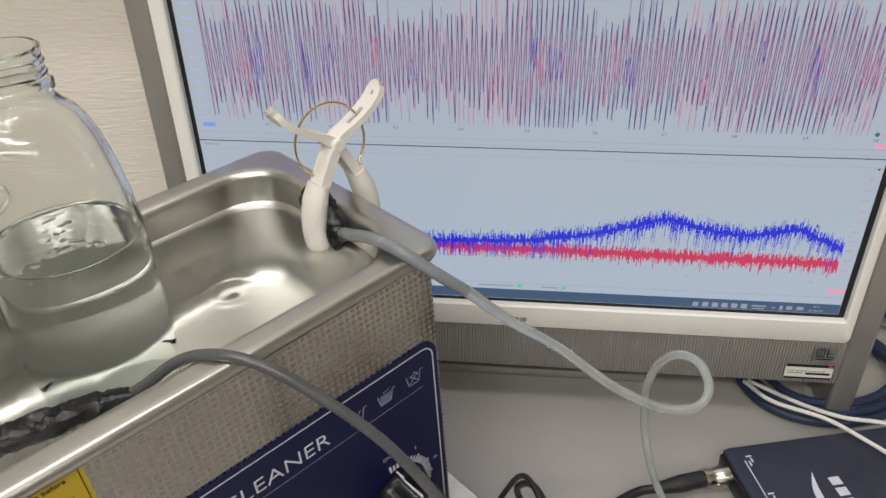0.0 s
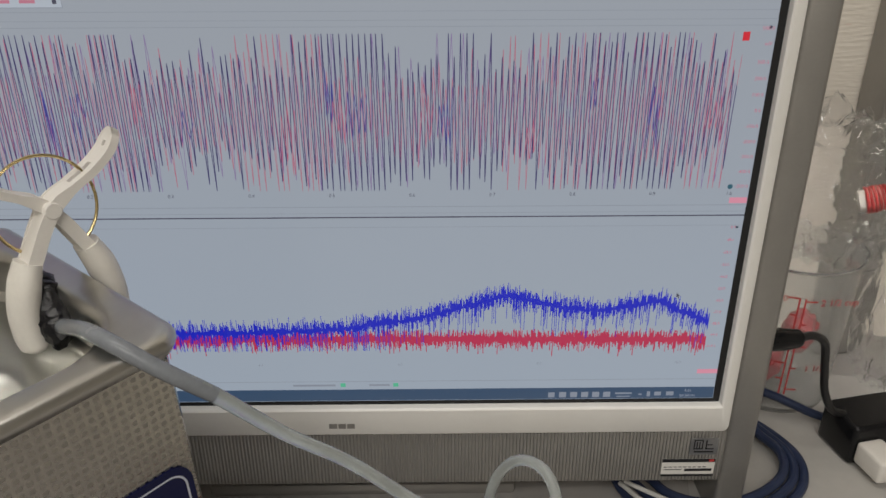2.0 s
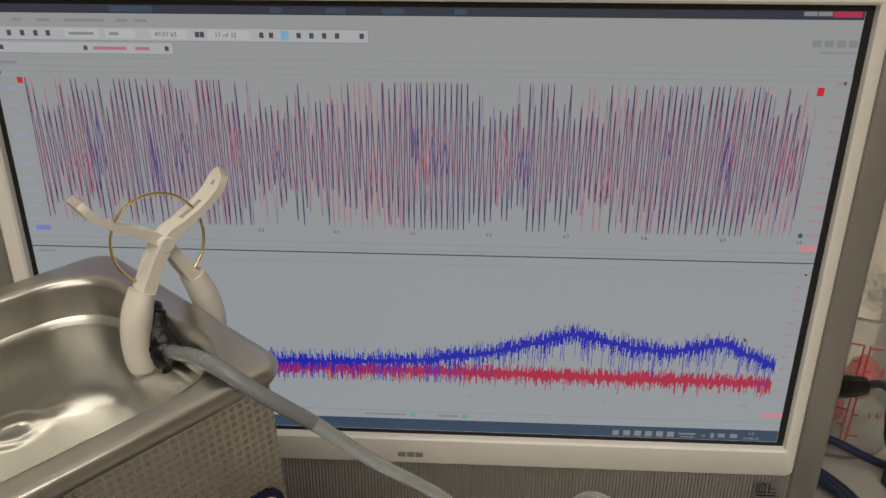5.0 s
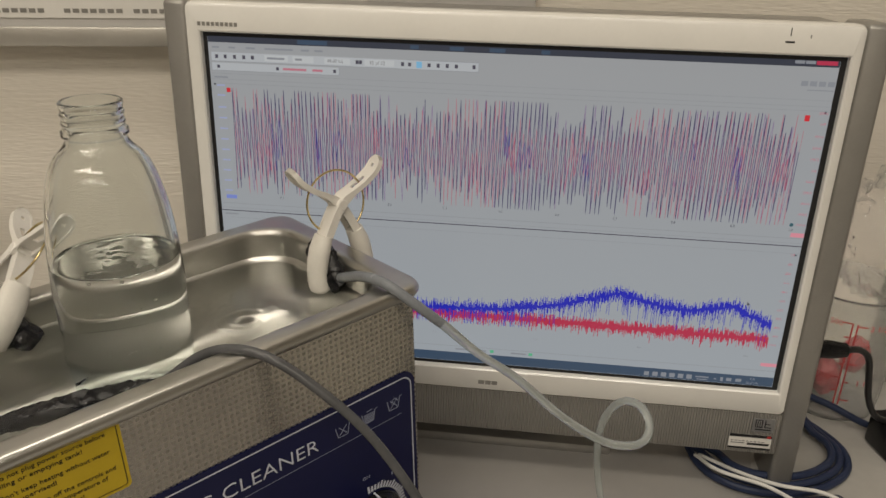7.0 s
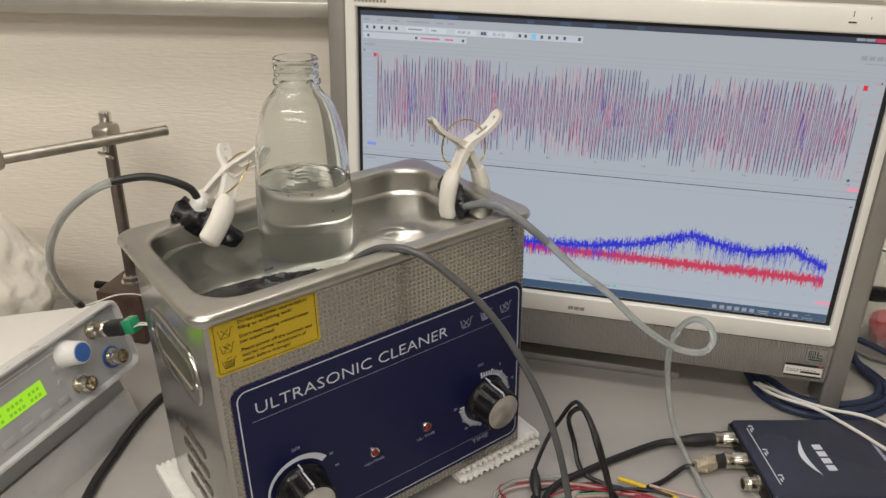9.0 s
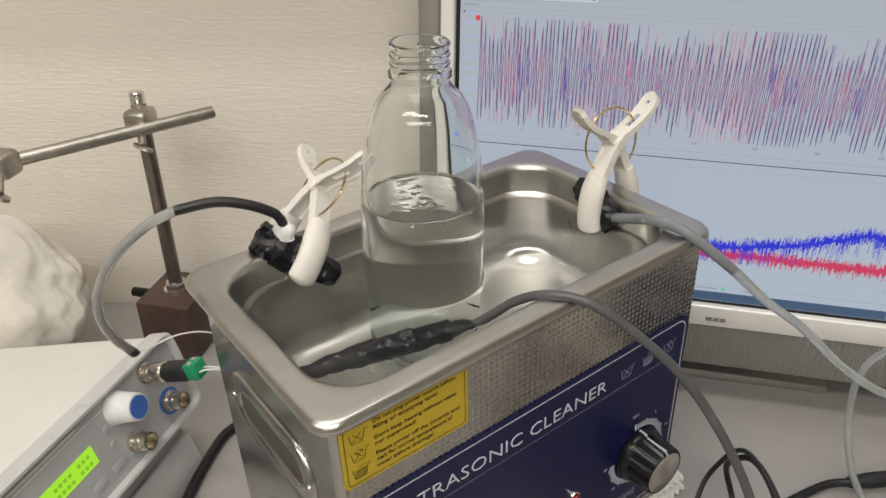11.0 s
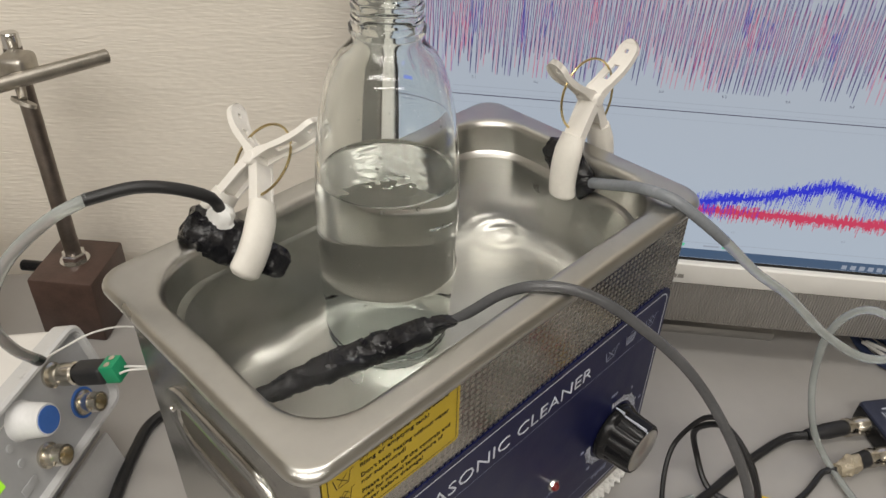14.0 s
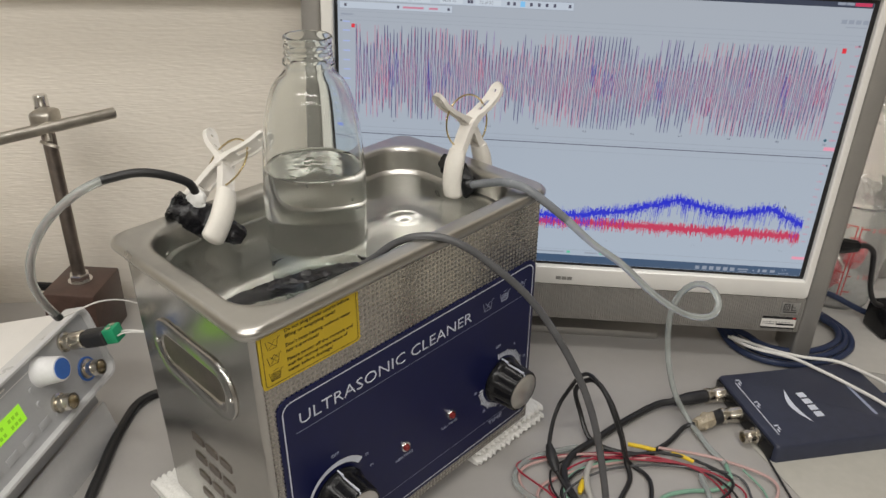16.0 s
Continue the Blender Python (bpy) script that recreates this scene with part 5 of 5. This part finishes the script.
cx1 = thing("coax_cable", "black coaxial cable with a nickel plug, lying on the desk", "cable")
p0, p1 = PBM @ Vector((-0.004, -0.0175, 0.0092)), PBM @ Vector((-0.020, -0.0175, 0.0092))
part("plug_shell", lathe([(0.0058, 0), (0.0072, 0), (0.0072, 0.006), (0.0066, 0.007), (0.0066, 0.011), (0.0072, 0.012), (0.0072, 0.0155), (0.005, 0.016)], 24, axis_to(p0, p1 - p0)), NICKEL, cx1, "nickel plug shell")
p2, p3 = PBM @ Vector((-0.020, -0.0172, 0.0092)), PBM @ Vector((-0.052, -0.0195, 0.0085))
part("boot", tube([p2, p2.lerp(p3, 0.5), p3], [0.0058, 0.006, 0.0042], 14), BLACK_RUBBER, cx1, "ribbed black boot")
part("lead", tube([p3, (0.3608, -0.0653, 0.0055), (0.3167, -0.056, 0.0042), (0.2814, -0.0521, 0.0042), (0.2537, -0.0495, 0.0042), (0.23, -0.058, 0.0042), (0.212, -0.085, 0.0042), (0.19, -0.13, 0.0042)], 0.0032, 10), CABLE_BLACK, cx1)
cx2 = thing("coax_lead", "thin black lead with a clear-sleeved plug, lying on the desk", "cable")
p0, p1 = PBM @ Vector((-0.004, -0.0460, 0.0092)), PBM @ Vector((-0.020, -0.0460, 0.0092))
part("plug_shell", lathe([(0.0058, 0), (0.0072, 0), (0.0072, 0.006), (0.0064, 0.008), (0.0064, 0.011), (0.0072, 0.0125), (0.0068, 0.0165), (0.005, 0.017)], 24, axis_to(p0, p1 - p0)), NICKEL, cx2, "nickel plug shell")
p2 = PBM @ Vector((-0.0205, -0.0460, 0.0092))
p3 = PBM @ Vector((-0.048, -0.0525, 0.009))
part("collar", tube([p2, p2.lerp(p3, 0.35)], [0.0062, 0.0062], 14), BLACK_RUBBER, cx2)
part("adapter_sleeve", lumpy([p2.lerp(p3, 0.35), p2.lerp(p3, 0.7), p3], [0.0063, 0.0068, 0.005], 21), mat("amber_clear_tape", (0.52, 0.45, 0.33), 0.25, 0, 0.25, 120, 0.5, 200, trans=0.3), cx2, "yellowed clear tape round the adapter")
part("lead", tube([p3, (0.3533, -0.0991, 0.006), (0.3251, -0.0977, 0.003), (0.298, -0.090, 0.003), (0.2867, -0.0753, 0.003), (0.2808, -0.0497, 0.004), (0.288, -0.031, 0.02), (0.283, -0.027, 0.045), (0.277, -0.046, 0.068), (0.268, -0.070, 0.062), (0.2695, -0.083, 0.035), (0.275, -0.088, 0.008), (0.266, -0.098, 0.003), (0.24, -0.105, 0.003)], 0.0022, 8), CABLE_BLACK, cx2)

# coil of thin black lead standing on the desk
coil = [(0.205, -0.105, 0.0035), (0.214, -0.078, 0.0045), (0.226, -0.052, 0.009), (0.2358, -0.0375, 0.0149), (0.254, -0.026, 0.0215), (0.270, -0.020, 0.030), (0.2778, -0.0224, 0.0428), (0.280, -0.031, 0.062), (0.2751, -0.0439, 0.0726), (0.2665, -0.064, 0.0695), (0.262, -0.078, 0.056), (0.2650, -0.085, 0.0373), (0.2706, -0.0868, 0.0203), (0.280, -0.090, 0.004), (0.276, -0.11, 0.0035), (0.245, -0.13, 0.0035)]
cl_ = thing("coiled_lead", "thin black lead in loose upright coils on the desk", "cable")
part("lead", tube(coil, 0.0018, 8), CABLE_BLACK, cl_)
part("ferrite", tube([(0.2245, -0.0545, 0.0085), (0.231, -0.0445, 0.012), (0.2385, -0.0350, 0.0158)], [0.0024, 0.0046, 0.0046, 0.0028], 12), BLACK_RUBBER, cl_)


# ---- loose wires in front ----
def loose(name, label, material, r, seed, cx, cy, sx, sy, loops, yaw=20):
    rn = random.Random(seed)
    pts = []
    ph = rn.uniform(0, 6)
    for k in range(int(loops * 9)):
        a = ph + k * 2 * math.pi / 9
        u, v = sx * math.cos(a) * rn.uniform(0.82, 1.08), sy * math.sin(a) * rn.uniform(0.82, 1.08)
        c_, s_ = math.cos(radians(yaw)), math.sin(radians(yaw))
        pts.append((cx + u * c_ - v * s_, cy + u * s_ + v * c_, r + 0.0004 + (k % 5) * 0.0011 + rn.uniform(0, 0.002)))
    return solo(name, tube(pts, r, 7), material, label, "wire", "tangle of loose wires")


for seed, (nm, material, r, cx, cy, sx, sy, n) in enumerate((("thin red wire tangled on the desk", CABLE_RED, 0.0008, 0.255, -0.098, 0.085, 0.040, 1.4), ("thin red wire tangled on the desk", CABLE_RED, 0.0008, 0.262, -0.118, 0.075, 0.042, 1.6),
        ("thin pinkish wire tangled on the desk", CABLE_PINK, 0.0013, 0.272, -0.122, 0.095, 0.042, 1.2), ("thin pinkish wire tangled on the desk", CABLE_PINK, 0.0012, 0.25, -0.105, 0.085, 0.048, 0.9), ("thin black wire tangled on the desk", CABLE_BLACK, 0.0009, 0.258, -0.108, 0.08, 0.045, 1.5), ("thin black wire tangled on the desk", CABLE_BLACK, 0.0013, 0.268, -0.112, 0.07, 0.036, 1.2),
        ("clear tubing tangled on the desk", TUBE, 0.0024, 0.246, -0.094, 0.082, 0.05, 0.9), ("pale green wire tangled on the desk", CABLE_GREEN, 0.0009, 0.275, -0.125, 0.09, 0.04, 1.1), ("thin grey wire tangled on the desk", CABLE_GREY, 0.001, 0.262, -0.128, 0.085, 0.038, 1.3))):
    loose("loose_wire", nm, material, r, seed + 1, cx, cy, sx, sy, n, -52 + 6 * (seed % 3))
desk_cable("loose_wire", "yellow sleeved wire lying across the desk", "wire", [(0.2973, -0.076, 0.006), (0.302, -0.0865, 0.0068), (0.3076, -0.0962, 0.006)], 0.0019, CABLE_YELLOW, "tangle of loose wires")
desk_cable("loose_wire", "yellow sleeve round a thin wire on the desk", "wire", [(0.3138, -0.108, 0.006), (0.3165, -0.117, 0.0068), (0.3186, -0.1261, 0.006)], 0.0018, CABLE_YELLOW, "tangle of loose wires")
desk_cable("loose_wire", "short yellow plug on a thin wire on the desk", "wire", [(0.2215, -0.0795, 0.005), (0.2253, -0.0775, 0.006), (0.2327, -0.0738, 0.006), (0.240, -0.0705, 0.004)], [0.0016, 0.0026, 0.002, 0.0006], CABLE_YELLOW, "tangle of loose wires")
desk_cable("loose_wire", "pale green bundled wire lying across the desk", "wire", [(0.337, -0.146, 0.004), (0.322, -0.158, 0.003), (0.304, -0.152, 0.003), (0.288, -0.138, 0.003), (0.27, -0.128, 0.003), (0.25, -0.128, 0.003)], 0.0018, CABLE_GREEN, "tangle of loose wires")
desk_cable("grey_lead", "pale grey ribbed lead curling on the desk", "cable", [(0.262, -0.064, 0.0035), (0.243, -0.071, 0.006), (0.226, -0.085, 0.006), (0.216, -0.105, 0.004), (0.212, -0.125, 0.0035), (0.215, -0.16, 0.0035)], 0.0026, mat("grey_lead", (0.42, 0.41, 0.38), 0.4))

# white and blue cables by the computer
desk_cable("white_cable", "thin white cable lying over the scope and desk", "cable", [(0.5071, -0.0649, 0.0120), (0.4948, -0.0933, 0.0190), (0.5020, -0.1294, 0.0220), (0.5025, -0.1565, 0.0215), (0.5003, -0.1834, 0.0210), (0.4938, -0.2191, 0.0205), (0.4886, -0.2477, 0.0121)], 0.0016, CABLE_WHITE)
desk_cable("white_cable", "thin white cable lying on the desk behind the scope", "cable", [(0.5124, -0.0659, 0.0100), (0.5108, -0.1047, 0.0150), (0.5127, -0.1365, 0.0210), (0.5288, -0.1629, 0.0215), (0.5314, -0.1885, 0.0205), (0.5416, -0.2070, 0.0120), (0.5518, -0.2255, -0.0025)], 0.0016, CABLE_WHITE)
for k in range(3):
    w = 1.0 - 0.12 * k
    desk_cable("network_cable", "blue network cable looping round the computer's leg", "cable", [(0.524, -0.042, 0.012)] + [(0.573 + (x - 0.573) * w, -0.105 + (y + 0.105) * w, 0.0042 + 0.0035 * k) for x, y in ((0.510, -0.066), (0.503, -0.088), (0.508, -0.112), (0.528, -0.138), (0.56, -0.155), (0.594, -0.159), (0.620, -0.146), (0.635, -0.118))] + [(0.63, -0.088, 0.012 + 0.006 * k), (0.612, -0.058, 0.025)], 0.0033, CABLE_BLUE, "blue network cables")
desk_cable("network_cable", "blue network cable running along the desk", "cable", [(0.60, -0.05, 0.035), (0.632, -0.082, 0.033), (0.655, -0.112, 0.022), (0.672, -0.145, 0.008), (0.685, -0.18, 0.0045), (0.69, -0.22, 0.0045)], 0.0033, CABLE_BLUE, "blue network cables")
# mains lead of the cleaner
desk_cable("power_lead", "thick black mains lead bending out from under the cleaner", "cable", [(0.07, 0.24, 0.004), (0.05, 0.262, 0.004), (0.028, 0.262, 0.0042), (0.008, 0.247, 0.0042), (-0.012, 0.228, 0.0042), (-0.035, 0.202, 0.0042), (-0.06, 0.172, 0.0042), (-0.085, 0.13, 0.0042), (-0.12, 0.06, 0.0042)], 0.0041, CABLE_BLACK)

# thin wire along the paper's edge
desk_cable("loose_wire", "thin black wire along the edge of the paper", "wire", [(0.388, -0.150, 0.0021), (0.378, -0.161, 0.0021), (0.360, -0.180, 0.0021), (0.343, -0.198, 0.0021), (0.318, -0.225, 0.0021)], 0.0009, CABLE_BLACK, "tangle of loose wires")

# sheet of paper under the scope
solo("paper_sheet", box((-0.012, -0.25, 0.0004), (0.20, -0.05, 0.0008)), mat("aged_paper", (0.46, 0.445, 0.4), 0.6, 0.0, 0.1, 14, 0.05, 200), "pale sheet of paper under the scope on the desk", "paper", m=PB @ pose(0, -0.02, 0, 0, 0, 6))
solo("paper_sheet", box((-0.11, -0.16, 0.0004), (0.11, 0.02, 0.001)), mat("dull_paper", (0.46, 0.445, 0.42), 0.6, 0.0, 0.08, 14, 0.05, 200), "pale sheet of paper lying by the measuring cup", "paper", m=pose(0.72, -0.13, 0, 0, 0, -62))

# ---- measuring cup in a plastic bag ----
cup = thing("measuring_cup", "clear plastic measuring cup with red scale standing on the desk", "measuring cup", pose(0.700, -0.098, 0.0, 0, 0, -52))
cs = part("wall", lathe([(0, 0.001), (0.040, 0.001), (0.0425, 0.004), (0.0445, 0.05), (0.0475, 0.125), (0.0492, 0.128), (0.0488, 0.13), (0.0462, 0.127), (0.043, 0.05), (0.041, 0.006), (0, 0.0035)], 48), CUP, cup)
cs.visible_shadow = False


def on_cup(a_deg, z):
    r = 0.0432 + (0.0475 - 0.0432) * z / 0.125 + 0.0004
    a = radians(a_deg)
    return (r * math.cos(a), r * math.sin(a), z)


marks = bmesh.new()
def cup_strip(a0, a1, z0, z1):
    n = max(1, int(abs(a1 - a0) / 3))
    for k in range(n):
        b0, b1 = a0 + (a1 - a0) * k / n, a0 + (a1 - a0) * (k + 1) / n
        marks.faces.new([marks.verts.new(on_cup(*q)) for q in ((b0, z0), (b1, z0), (b1, z1), (b0, z1))])
CA = -104
for a0 in (CA, CA + 5):
    cup_strip(a0, a0 + 1.4, 0.022, 0.108)
for k in range(7):
    cup_strip(CA - (9 if k % 2 == 0 else 5), CA, 0.022 + k * 0.0142, 0.0232 + k * 0.0142)
for k in range(5):
    cup_strip(CA + 6.4, CA + (16 if k % 2 == 0 else 11), 0.0265 + k * 0.0196, 0.0277 + k * 0.0196)
part("scale", marks, PRINT_RED, cup, "red printed measuring scale")
for txt, da, z in (("500", -22, 0.1045), ("400", -22, 0.076), ("300", -22, 0.0475), ("50", -20, 0.0195), ("2 1/2 cup", 19, 0.102), ("2", 19, 0.083), ("1 1/2", 19, 0.044)):
    p = on_cup(CA + da, z)
    a = radians(CA + da)
    words("scale_number", txt, 0.0052, *p, PRINT_RED, cup, turn=Matrix.Rotation(a + math.pi / 2, 4, "Z") @ Matrix.Rotation(radians(90), 4, "X"), depth=0.0002)


def film_bag(label, cx, cy, r, h, z0, seed):
    bm = bmesh.new()
    bmesh.ops.create_icosphere(bm, subdivisions=5, radius=1)
    for v in bm.verts:
        p = v.co.copy()
        crease = abs(noise.noise(p * 2.3 + Vector((seed, 0, 0)))) * 0.5 + abs(noise.noise(p * 6 + Vector((seed, 3, 0)))) * 0.22 + abs(noise.noise(p * 15)) * 0.08
        q = p * (0.8 + crease)
        v.co = (cx + q.x * r, cy + q.y * r, z0 + (q.z + 1) * h / 2)
    ob = solo("plastic_bag", bm, BAG, label, "plastic bag")
    ob.visible_shadow = False
    return ob


film_bag("crumpled clear plastic bag above the measuring cup", 0.716, -0.112, 0.05, 0.115, 0.115, 2)
film_bag("crumpled clear plastic bag standing beside the cup", 0.748, -0.175, 0.042, 0.19, 0.005, 9)
rl = thing("thread_roll", "red and white ribbed roll inside the plastic bag", "roll", pose(0.690, -0.137, 0.178, 70, 10, 20))
for k in range(6):
    part("rib", lathe([(0, 0), (0.0085, 0), (0.0092, 0.001), (0.0085, 0.002), (0, 0.002)], 20, Matrix.Translation((0, 0, 0.0024 * k))), PRINT_RED, rl)
part("core", lathe([(0, -0.004), (0.007, -0.004), (0.007, 0.019), (0, 0.019)], 20), CLIP_WHITE, rl)
for k, (x, y, z) in enumerate(((0.70, -0.112, 0.06), (0.692, -0.095, 0.03))):
    part_red = bmesh.new()
    bmesh.ops.create_icosphere(part_red, subdivisions=3, radius=1)
    for v in part_red.verts:
        v.co = v.co * (1 + 0.3 * noise.noise(v.co * 2 + Vector((k * 3, 0, 0))))
        v.co = (v.co.x * 0.016, v.co.y * 0.012, v.co.z * 0.018)
    solo("red_packet", part_red, mat("red_film", (0.5, 0.08, 0.09), 0.35, 0, 0.3, 90, 0.4, 90), "crumpled red packet inside the measuring cup", "packet", "packets in the cup", m=Matrix.Translation((x, y, z)))

# plug and hub at the computer's side
plug = thing("usb_plug", "black USB plug with a curved lead in the computer's side", "plug")
part("body", tube([(0.566, -0.118, 0.119), (0.578, -0.127, 0.117), (0.590, -0.136, 0.1155)], [0.0068, 0.0078, 0.006], 12), BLACK_PLASTIC, plug)
part("lead", tube([(0.588, -0.135, 0.1155), (0.602, -0.142, 0.114), (0.616, -0.147, 0.103), (0.624, -0.149, 0.082), (0.628, -0.152, 0.060), (0.636, -0.158, 0.042), (0.648, -0.164, 0.034)], 0.0028, 10), CABLE_BLACK, plug)
hub = thing("usb_hub", "black USB hub with a white plug, lying on the desk", "hub", pose(0.662, -0.172, 0.0, 0, 0, -38))
part("case", box((-0.018, -0.02, 0.001), (0.075, 0.016, 0.034), 0.004, 3), BLACK_PLASTIC, hub)
wp = part("white_plug", box((-0.016, -0.046, 0.006), (0.004, -0.0202, 0.024), 0.003, 3), CLIP_WHITE, hub, "white USB plug")
part("lead", tube([(-0.006, -0.044, 0.015), (-0.006, -0.06, 0.011), (0.0, -0.085, 0.003), (0.006, -0.12, 0.0025)], 0.0018, 8), CABLE_WHITE, wp)
